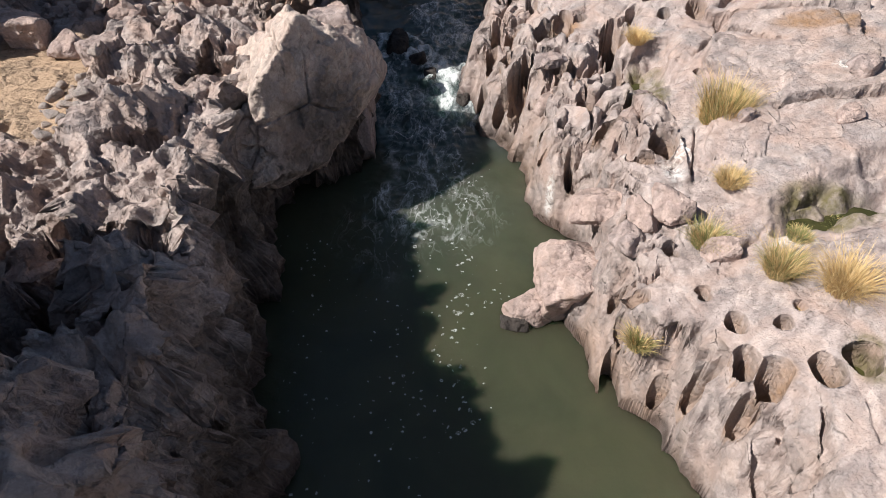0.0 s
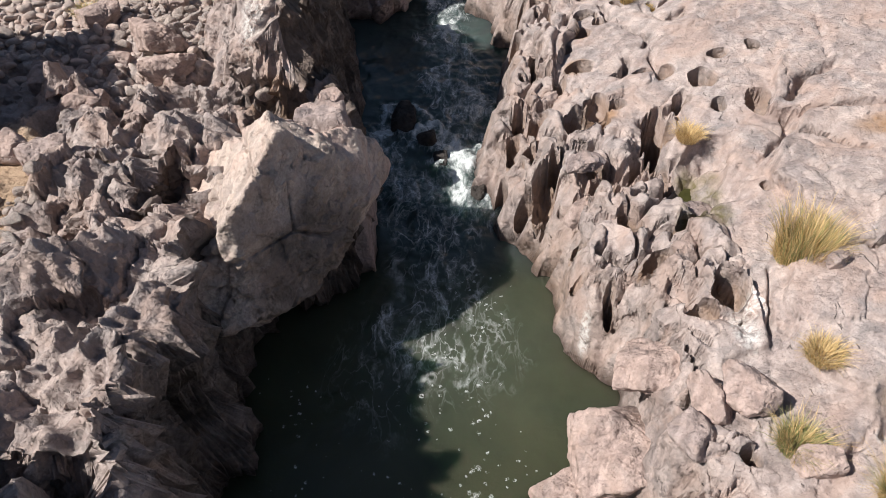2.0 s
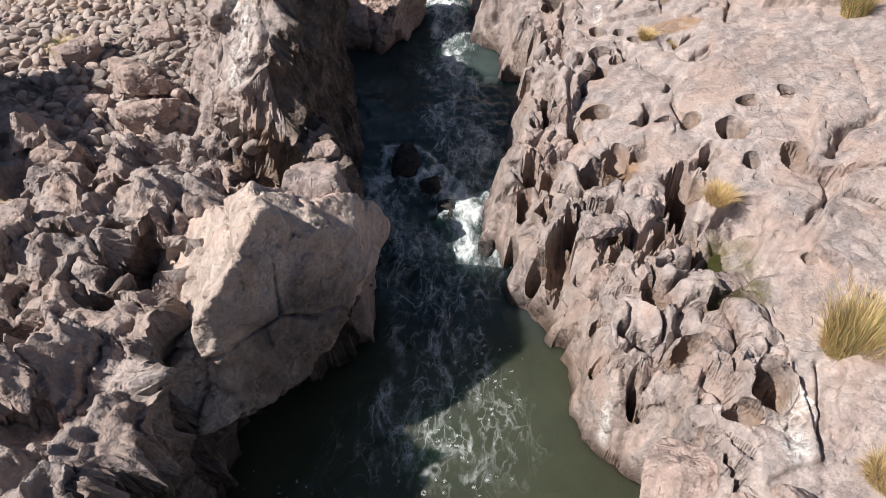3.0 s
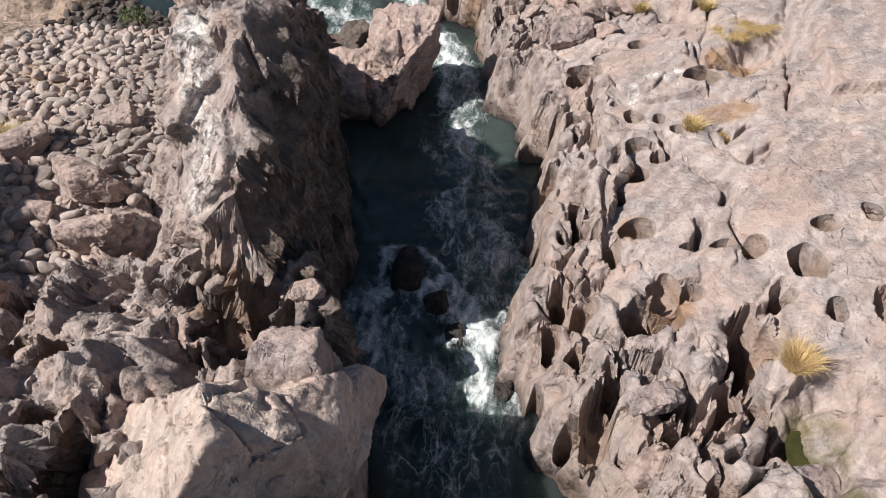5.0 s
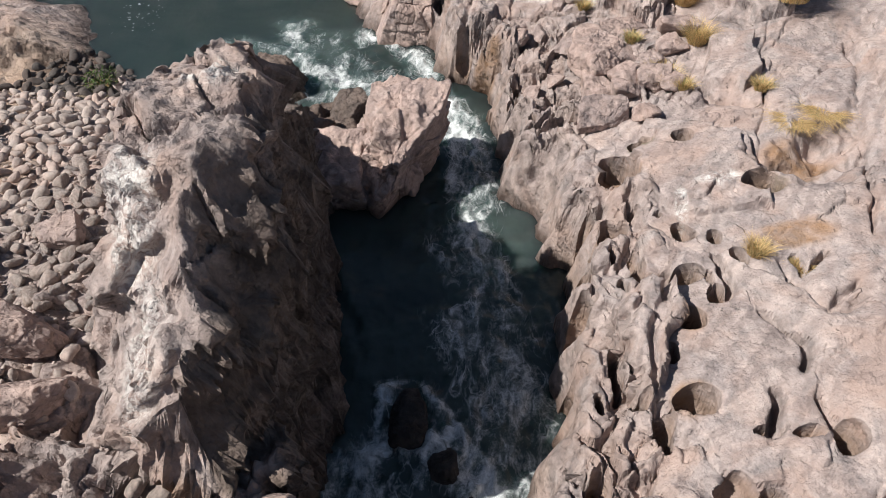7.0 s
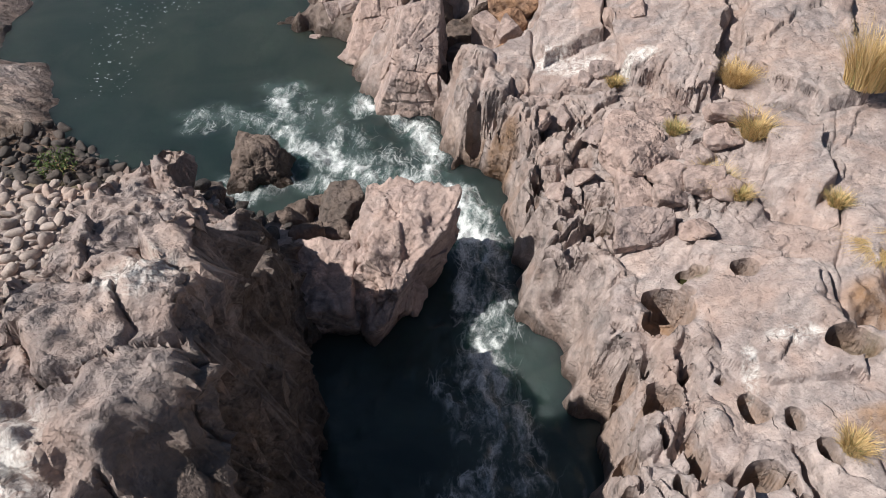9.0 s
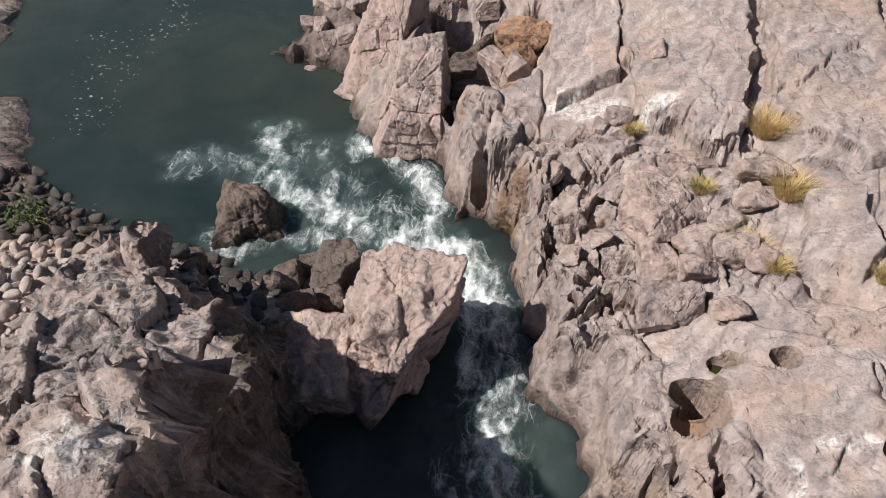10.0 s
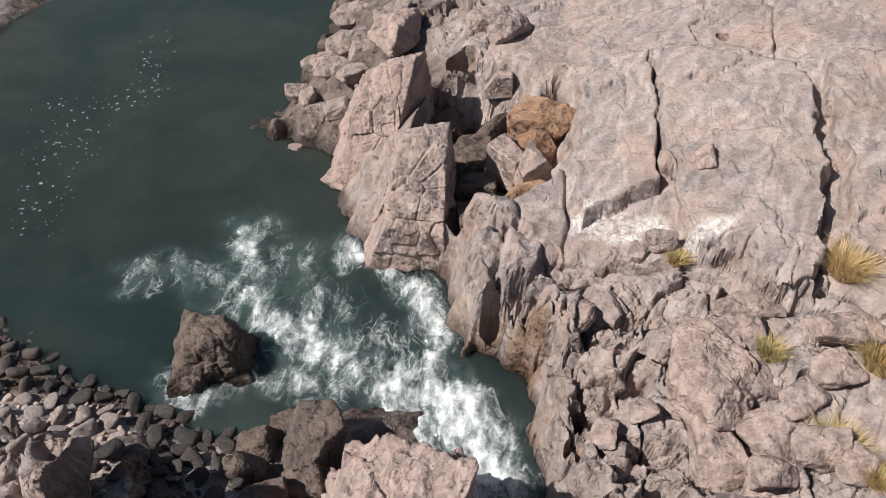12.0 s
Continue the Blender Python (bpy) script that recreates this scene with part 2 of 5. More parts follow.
def axis(stops):
    """Coordinates with a step of their own for each stretch."""
    out = [stops[0][0]]
    for (a, s), (b, _) in zip(stops, stops[1:]):
        n = max(1, round((b - a) / s))
        out.extend(a + (b - a) * (k + 1) / n for k in range(n))
    return np.array(out, np.float32)


AX = axis([(-160, 20), (-40, 4), (-20, 0.5), (-15, 0.1), (-8.6, 0.055), (-6.6, 0.037), (-2.2, 0.05), (0.2, 0.027), (7.2, 0.065), (11.5, 0.25), (16, 3), (40, 20), (160, 1)])
AY = axis([(-150, 20), (-10, 2), (2, 0.2), (3.2, 0.03), (33, 0.05), (41, 0.08), (47.5, 0.5), (55, 5), (80, 20), (160, 1)])
GX, GY = np.meshgrid(AX, AY)

# rock masses that stand over the left bank: outline, top, rise to the north, steepness
MASSES = [
    ([(-4.9, 3), (-3.7, 3), (-3.7, 5.5), (-3.85, 7.7), (-3.85, 8.8), (-4.1, 9.8), (-4.15, 11.2), (-4.4, 12.1), (-4.9, 13.0), (-6.1, 12.9), (-6.3, 9.6), (-5.75, 8.3), (-5.3, 7.4), (-5.1, 6)], 4.45, -0.06, 4.0),
    ([(-7.2, 0), (-3.6, 0), (-3.7, 2.2), (-4.3, 4.0), (-4.9, 4.7), (-5.6, 5.0), (-7.4, 4.6)], 5.9, -0.12, 4.0),
    ([(-7.6, 13.6), (-5, 13.2), (-4.4, 15.3), (-5, 16.2), (-7.5, 16.3)], 3.75, 0.0, 1.5),
    ([(-4.4, 16.3), (-2.6, 16.3), (-2.55, 17.5), (-4.0, 17.6)], 2.7, 0.0, 6.0),
    ([(-4.75, 18.55), (-4.3, 18.15), (-4.1, 18.1), (-3.8, 18.75), (-3.4, 19.4), (-3.05, 20.3), (-2.95, 21.3), (-3.1, 22.4), (-3.6, 23.0), (-4.6, 22.8), (-5.0, 22.0), (-4.85, 19.5)], 6.75, 0.0, 6.5, (18, 20, 21.2, 23), (-4.15, -4.1, -3.35, -3.3)),
    ([(-4.2, 18.2), (-2.85, 18.4), (-2.85, 20.3), (-3.2, 21.6), (-3.6, 21.5)], 3.5, 0.1, 6.0),
    ([(-5.5, 19.6), (-6.0, 21.5), (-6.4, 24), (-5, 24.5), (-4.5, 19.4)], 3.6, 0.0, 2.2),
    ([(-6.6, 24.6), (-6.9, 26.7), (-6.0, 27.1), (-5.1, 26.3), (-4.4, 25.7), (-3.7, 25.3), (-3.35, 23.9), (-3.2, 22.6), (-5, 22)], 4.75, -0.24, 5.0),
    ([(-7.4, 26.4), (-7.6, 27.9), (-6.7, 28.6), (-5.7, 28.3), (-5.2, 27.3), (-5.2, 26.3)], 3.15, -0.2, 3.0),
    ([(-15, 35.5), (-12.7, 34.8), (-11.6, 34.5), (-11.4, 34.0), (-12, 33.0), (-13.5, 32.0), (-15, 32)], 1.75, 0.0, 1.5),
    ([(-16, 37.4), (-14, 37.2), (-13.0, 36.8), (-14.4, 36.2), (-16, 36.4)], 1.4, 0.0, 1.2),
    ([(-3.0, 38.3), (-2.4, 38.5), (-2.35, 36.7), (-1.75, 35.2), (-1.65, 33.9), (-2.4, 33.7), (-3.2, 34.3), (-3.5, 35.3), (-3.4, 36.9)], 2.3, 0.06, 4.0),
    ([(-12, 2.0), (-6.1, 2.0), (-6.0, 4.5), (-6.1, 6.2), (-6.5, 6.8), (-7.4, 6.9), (-8.6, 7.2), (-12, 7.8)], 8.2, -0.45, 6.0),
    ([(-19, 15.2), (-13.2, 15.2), (-12.6, 17), (-13.2, 19.5), (-19, 20)], 8.0, 0.0, 3.0),
    ([(-28, 38), (-18.5, 39), (-17.2, 44), (-17.5, 60), (-28, 60)], 7.5, 0.0, 2.5),
]
# hollows: outline, floor, steepness of the sides
HOLLOWS = [
    ([(-5.7, 3.5), (-5.2, 4.4), (-5.25, 6.6), (-5.85, 8.0), (-6.4, 8.8), (-6.9, 9.1), (-6.6, 8.2), (-5.9, 6.4)], 1.2, 18.0),
    ([(-1.9, 38.35), (-0.9, 38.5), (-0.2, 38.1), (0.7, 37.6), (0.7, 36.4), (0.4, 35.2), (-0.4, 34.5), (-1.45, 34.3), (-1.5, 35.7), (-2.0, 37.0)], 1.45, 3.0),
    ([(-5.05, 18.4), (-4.6, 18.3), (-4.05, 17.95), (-3.85, 17.5), (-4.3, 17.4), (-5.1, 17.6)], 2.85, 9.0),
    ([(-6.4, 18.5), (-5.1, 18.4), (-5.0, 17.5), (-6.4, 17.5)], 3.0, 1.6),
    ([(-5.5, 8.0), (-4.9, 8.15), (-4.4, 8.35), (-4.25, 8.0), (-4.7, 7.75), (-5.3, 7.45)], 2.9, 10.0),
    ([(-4.0, 17.3), (-3.5, 17.5), (-3.2, 17.0), (-3.8, 16.7)], 1.7, 4.0),
    ([(6.1, 9.65), (6.9, 10.35), (8.6, 10.8), (8.7, 10.35), (7.2, 9.8), (6.5, 9.4)], 2.98, 1.2),
    ([(4.6, 14.9), (4.75, 16.1), (5.25, 16.2), (5.3, 15.2)], 2.3, 1.5),
    ([(5.4, 25.2), (6.2, 25.9), (7.0, 26.0), (6.9, 25.4), (5.9, 24.9)], 2.95, 1.0),
    ([(-5.6, 14.6), (-4.9, 14.5), (-4.9, 14.0), (-5.5, 14.0)], 2.6, 4.0),
]
# slabs on the right bank that stand over their neighbours: outline, step
SLABS = [
    ([(0.95, 33.2), (0.9, 36.4), (1.8, 38.0), (2.8, 38.0), (2.8, 36.1), (2.5, 34.0), (1.4, 33.5)], 0.22),
    ([(2.6, 34.0), (2.9, 38), (5.3, 36.5), (5.5, 35.5), (4.9, 32.6), (4.5, 31.1), (4.0, 31.15), (3.4, 31.95), (2.7, 32.4)], 0.30),
    ([(5.3, 32.0), (6.0, 37), (8.2, 36), (7.4, 30.5), (6.4, 30.3)], 0.22),
    ([(1.92, 21.68), (2.86, 22.31), (3.12, 22.39), (3.19, 22.12), (2.75, 20.6), (2.65, 20.14), (2.3, 19.99), (2.05, 20.44)], 0.26),
    ([(4.8, 28.2), (5.2, 29.7), (6.2, 29.6), (6.1, 28.2), (5.5, 27.6)], 0.18),
    ([(2.6, 24.9), (3.4, 27.1), (5.2, 26.3), (5.25, 25.2), (5.1, 24.0), (3.9, 24.0)], 0.12),
    ([(6.2, 9.9), (7.4, 10.7), (8.5, 11), (9.4, 12.8), (7.8, 13), (6.6, 12.9), (5.6, 12.7), (5.3, 11)], 0.16),
    ([(6.5, 13.1), (9.4, 13.1), (10, 16.5), (7.2, 16.8), (6.0, 15.4)], 0.22),
    ([(6.6, 17.0), (10.5, 16.8), (10.5, 19), (7.2, 18.8)], 0.18),
    ([(7.4, 23.2), (8.3, 29), (11, 30), (11, 23)], 0.2),
    ([(0.9, 13.3), (5.0, 12.9), (5.0, 11.2), (4.2, 10.9), (1.9, 12.7)], 0.10),
]
JOINTS = [
    [(9.3, 12.9), (7.8, 13.04), (6.5, 12.95), (5.9, 12.85)], [(5.45, 12.8), (5.1, 11.5), (4.8, 10.2)], [(8.5, 11), (7.4, 10.65), (6.2, 10.0), (5.8, 9.65), (5.1, 8.95)],
    [(8.3, 29.3), (7.6, 26.7), (7.15, 24.9), (6.5, 23.0)], [(3.4, 27.2), (5.2, 26.4), (5.3, 25.2)], [(5.5, 34.4), (4.9, 32.6), (4.55, 31.05), (4.0, 31.05), (3.3, 31.85), (1.6, 32.3), (0.7, 32.6)],
    [(6.7, 30.2), (6.25, 28.5), (5.7, 26.6), (5.2, 25.1)], [(5.0, 31.3), (5.95, 30.6), (6.4, 30.2)], [(2.85, 38), (2.8, 36.1), (2.5, 33.95), (1.4, 33.5)],
    [(0.7, 32.7), (0.85, 34.9), (1.05, 36.4), (1.8, 37.95)], [(5.8, 39.8), (5.4, 36.6), (5.6, 35.5)], [(3.8, 40.2), (4.6, 40.4)],
    [(5.86, 21.91), (5.22, 21.27)], [(4.5, 21.37), (4.58, 21.16), (4.63, 20.89), (4.66, 20.45)], [(5.02, 22.7), (5.06, 21.99)], [(4.22, 19.98), (4.03, 19.52), (3.86, 19.14)], [(4.71, 19.79), (4.67, 19.5), (4.69, 19.1)],
    [(6.96, 17.32), (7.27, 17.64), (8.06, 18.36), (9.03, 18.6)], [(5.99, 16.97), (6.69, 16.42)], [(6.64, 16.11), (6.95, 15.65), (7.82, 15.37)], [(4.07, 17.8), (4.25, 16.87), (3.54, 15.91)], [(8.73, 20.68), (8.13, 18.55)],
    [(6.1, 5.9), (6.0, 5.2)], [(5.0, 5.8), (4.95, 5.2), (4.8, 4.6)], [(5.9, 15.5), (6.9, 16.6), (7.8, 16.9)],
]
# clefts between the worn swells of the right bank
CLEFTS_A = [
    [(4.02, 16.85), (4.27, 17.68), (4.59, 17.79), (5.1, 18.1)], [(4.31, 16.81), (4.58, 16.18), (4.39, 15.36)], [(3.32, 15.92), (3.73, 16.4), (4.0, 16.86)], [(3.09, 22.46), (2.68, 21.25), (2.54, 20.1), (2.55, 18.98)],
    [(3.08, 17.32), (2.82, 16.53), (3.02, 16.01)], [(2.41, 17.55), (2.2, 16.62), (1.92, 16.13), (1.89, 15.89)], [(1.32, 18.97), (1.55, 18.16), (1.87, 17.64), (2.41, 17.55)], [(3.69, 15.54), (4.1, 15.96), (4.42, 16.59)],
    [(2.24, 15.86), (2.76, 15.48), (2.91, 15.1)], [(3.64, 15.19), (4.37, 15.55), (4.8, 15.77)], [(4.23, 17.84), (4.27, 16.77), (3.74, 15.93), (3.33, 15.37)], [(4.7, 16.48), (4.48, 15.72), (4.11, 15.17)],
    [(2.21, 16.82), (2.0, 16.11), (1.76, 16.04)],
]
CLEFTS_B = [
    [(2.65, 15.72), (3.21, 15.9), (3.41, 16.5)], [(6.95, 17.4), (7.62, 17.94), (8.25, 18.32)], [(5.21, 18.19), (4.79, 17.49)], [(5.34, 15.32), (4.85, 14.53), (4.33, 14.36)],
    [(6.93, 16.96), (6.64, 16.17), (7.46, 15.73), (7.82, 15.44)], [(2.53, 13.62), (3.14, 13.65), (3.74, 13.8)], [(3.13, 13.02), (3.15, 13.27)], [(3.44, 12.05), (3.83, 11.42), (4.09, 11.18)],
    [(4.41, 21.51), (4.46, 21.17), (4.68, 20.81), (4.61, 20.37)], [(4.67, 19.73), (4.66, 19.38), (4.72, 18.99)], [(4.13, 19.92), (3.95, 19.36)], [(1.87, 24.65), (2.08, 24.68), (2.34, 24.8)],
    [(2.36, 24.12), (2.13, 23.94), (1.95, 23.77)], [(5.2, 22.0), (5.48, 21.33), (5.78, 21.63)], [(3.89, 22.83), (4.04, 22.11)],
]
CLEFTS_C = [
    [(5.23, 22.66), (5.36, 22.23), (5.64, 22.57)], [(2.27, 24.69), (2.14, 24.45), (1.82, 24.46)], [(2.74, 24.84), (2.64, 23.88), (2.4, 23.04)], [(0.28, 31.31), (1.2, 29.6), (2.05, 30.06)],
    [(1.3, 29.26), (2.16, 28.88), (2.75, 27.87)], [(0.72, 32.55), (1.5, 32.37), (2.73, 32.09), (3.4, 31.59), (4.54, 30.79)], [(4.73, 31.19), (5.65, 30.82), (6.16, 30.31)], [(4.41, 28.98), (4.85, 28.32), (4.96, 27.63), (5.73, 27.13)],
    [(5.15, 4.95), (5.23, 5.42), (5.4, 5.34), (5.45, 5.84)], [(4.99, 5.34), (5.05, 5.78), (5.08, 6.23)], [(4.12, 6.57), (4.21, 6.81)], [(3.3, 8.01), (3.69, 7.82), (4.31, 7.66)],
]
# potholes: x, y, half width, half length, depth
POTHOLES_A = [
    (4.78, 6.87, 0.17, 0.22, 0.5), (5.14, 6.59, 0.20, 0.2, 0.5), (5.76, 6.48, 0.18, 0.22, 0.45), (4.79, 6.34, 0.16, 0.13, 0.4), (4.80, 7.58, 0.15, 0.18, 0.35), (3.40, 6.58, 0.15, 0.16, 0.35),
    (3.87, 6.45, 0.20, 0.2, 0.3), (5.49, 7.47, 0.12, 0.14, 0.3), (6.32, 6.60, 0.23, 0.25, 0.35), (2.50, 8.68, 0.21, 0.2, 0.6), (5.81, 7.76, 0.08, 0.1, 0.2), (4.63, 12.44, 0.28, 0.34, 0.6),
    (4.13, 12.02, 0.26, 0.22, 0.25), (3.41, 14.63, 0.24, 0.3, 0.55), (4.30, 7.19, 0.06, 0.1, 0.2), (3.14, 7.89, 0.13, 0.36, 0.7), (4.69, 14.32, 0.42, 0.25, 0.4),
]
POTHOLES_B = [
    (4.88, 19.20, 0.20, 0.22, 0.6), (5.57, 18.66, 0.28, 0.38, 0.9), (6.10, 19.45, 0.19, 0.17, 0.4), (6.90, 19.60, 0.14, 0.2, 0.4), (5.05, 18.10, 0.18, 0.2, 0.5), (4.43, 17.58, 0.26, 0.34, 0.7),
    (3.20, 17.95, 0.25, 0.25, 0.5), (2.78, 17.95, 0.34, 0.30, 0.75), (1.34, 20.85, 0.14, 0.26, 0.6), (1.96, 20.68, 0.09, 0.42, 0.6), (3.01, 15.84, 0.18, 0.24, 0.6), (3.74, 13.40, 0.22, 0.2, 0.45),
    (2.90, 13.21, 0.1, 0.25, 0.4), (2.37, 13.75, 0.1, 0.13, 0.3), (1.30, 18.15, 0.16, 0.28, 0.6), (6.52, 17.7, 0.25, 0.2, 0.2), (5.98, 15.0, 0.1, 0.14, 0.35), (3.02, 20.0, 0.31, 0.24, 0.6),
]
POTHOLES_C = [
    (3.88, 19.36, 0.19, 0.09, 0.4), (4.36, 19.30, 0.19, 0.09, 0.4), (1.52, 18.77, 0.17, 0.26, 0.6), (1.92, 18.30, 0.2, 0.22, 0.5), (4.68, 17.30, 0.34, 0.3, 0.45), (1.70, 17.54, 0.16, 0.2, 0.5),
    (1.55, 16.40, 0.18, 0.16, 0.4), (3.27, 21.55, 0.2, 0.24, 0.6), (3.42, 22.50, 0.24, 0.2, 0.55), (3.52, 23.58, 0.2, 0.22, 0.3), (4.04, 23.37, 0.12, 0.18, 0.3), (5.15, 24.50, 0.33, 0.27, 0.4),
    (1.95, 28.0, 0.15, 0.18, 0.45), (2.68, 25.42, 0.38, 0.28, 0.25), (3.20, 26.33, 0.19, 0.17, 0.25), (4.00, 26.18, 0.21, 0.18, 0.3), (1.64, 22.33, 0.22, 0.22, 0.4), (2.35, 23.97, 0.28, 0.24, 0.7),
]
POTHOLES_D = [
    (-1.32, 39.15, 0.34, 0.36, 0.4), (-1.10, 38.2, 0.26, 0.26, 0.4), (0.79, 29.58, 0.19, 0.18, 0.5), (1.81, 29.0, 0.09, 0.09, 0.3), (-0.53, 31.9, 0.25, 0.2, 0.4), (1.95, 15.0, 0.22, 0.14, 0.4),
    (2.2, 16.9, 0.16, 0.34, 0.7), (1.1, 17.3, 0.13, 0.25, 0.5), (3.9, 16.4, 0.22, 0.3, 0.5), (2.5, 14.6, 0.14, 0.2, 0.4), (2.0, 24.6, 0.12, 0.25, 0.5), (2.6, 22.9, 0.12, 0.3, 0.4),
    (-6.6, 14.6, 0.3, 0.25, 0.6), (-6.0, 15.2, 0.35, 0.2, 0.5), (-7.1, 15.0, 0.2, 0.2, 0.4), (-6.2, 16.2, 0.25, 0.3, 0.5), (-5.5, 13.2, 0.4, 0.25, 0.8), (-6.9, 16.4, 0.25, 0.2, 0.4),
]
POTHOLES_E = [
    (1.65, 20.14, 0.08, 0.18, 0.38), (2.23, 20.0, 0.13, 0.11, 0.41), (2.53, 19.44, 0.1, 0.12, 0.4), (2.84, 20.89, 0.12, 0.22, 0.42), (2.33, 22.47, 0.09, 0.19, 0.39), (2.26, 23.33, 0.07, 0.17, 0.37),
    (4.3, 22.82, 0.17, 0.23, 0.47), (3.72, 22.36, 0.07, 0.21, 0.37), (2.01, 16.38, 0.15, 0.35, 0.45), (3.02, 16.45, 0.24, 0.27, 0.54),
]
POTHOLES_F = [
    (5.71, 17.58, 0.15, 0.21, 0.45), (3.7, 18.39, 0.2, 0.19, 0.49), (4.39, 16.17, 0.14, 0.39, 0.44), (3.26, 9.1, 0.11, 0.12, 0.41), (4.47, 8.41, 0.1, 0.08, 0.38), (4.13, 9.34, 0.14, 0.14, 0.44),
    (1.07, 28.07, 0.08, 0.14, 0.38), (2.67, 25.87, 0.41, 0.25, 0.55), (0.71, 29.16, 0.18, 0.15, 0.45), (2.78, 24.36, 0.09, 0.1, 0.39), (3.17, 24.08, 0.07, 0.06, 0.36),
]
POTHOLES_G = [
    (2.84, 9.96, 0.18, 0.28, 0.5), (3.51, 8.58, 0.12, 0.17, 0.2), (3.28, 8.4, 0.07, 0.16, 0.3), (4.48, 8.26, 0.09, 0.08, 0.2), (4.27, 7.11, 0.13, 0.14, 0.4), (3.87, 7.49, 0.13, 0.1, 0.35),
    (1.54, 22.09, 0.1, 0.2, 0.35), (1.75, 23.06, 0.14, 0.22, 0.4), (3.26, 18.44, 0.28, 0.3, 0.25), (6.49, 17.47, 0.2, 0.32, 0.22), (2.54, 19.6, 0.14, 0.3, 0.4), (4.36, 17.34, 0.22, 0.48, 0.55),
    (3.22, 15.4, 0.12, 0.23, 0.4), (3.21, 16.2, 0.09, 0.2, 0.35), (1.86, 16.31, 0.13, 0.29, 0.4), (2.52, 15.42, 0.16, 0.29, 0.45), (3.8, 21.95, 0.19, 0.2, 0.5), (4.58, 38.56, 0.13, 0.19, 0.2),
]
POTHOLES = POTHOLES_G + POTHOLES_E + POTHOLES_F + POTHOLES_A + POTHOLES_B + POTHOLES_C + POTHOLES_D


def bank_top(x, y):
    """The smooth height of the two banks before the river cut them."""
    right = 1.95 + 0.25 * np.clip(x - 1.2, 0, 5) + 0.12 * np.clip(x - 6.2, 0, 30) + 0.08 * np.clip(y - 16, 0, 4) + 0.14 * np.clip(y - 29, 0, 8)
    right = right - 0.75 * step(-3.4, -6.0, x) * step(36, 38, y) - 0.03 * np.clip(x - 11, 0, 200)
    left = np.interp(y, (0, 12, 17, 19, 24, 28, 31, 34, 150), (3.3, 3.3, 3.2, 2.7, 2.7, 2.0, 1.05, 1.15, 1.6)) + 0.03 * np.clip(-9 - x, 0, 30)
    return right, left


def patch(spots, x, y, soft=0.5):
    out = np.zeros_like(x)
    for px, py, a, b in spots:
        r = np.sqrt(((x - px) / a) ** 2 + ((y - py) / b) ** 2)
        out = np.maximum(out, step(1.0, soft, r))
    return out


SAND = [(-9.6, 14.6, 2.3, 2.4), (-8.5, 13, 0.8, 1.2)]


def near_grid(poly, margin):
    xs, ys = [p[0] for p in poly], [p[1] for p in poly]
    return np.ix_((AY > min(ys) - margin) & (AY < max(ys) + margin), (AX > min(xs) - margin) & (AX < max(xs) + margin))


def tilted_blocks(x, y, size, seed, crack=0.06, wavy=1.0):
    """Joint-bounded blocks: each cell has its own height and dip, with narrow clefts between."""
    f1, f2, own = cells(x / size, y / size, seed=seed)
    a = own * 6.28318 * 7
    dip = (np.cos(a) * x + np.sin(a) * y) / size
    dip = dip - np.floor(dip)
    return (own - 0.5) + wavy * 0.45 * (np.abs(dip - 0.5) * 2 - 0.5), step(crack, 0.0, (f2 - f1) * size)


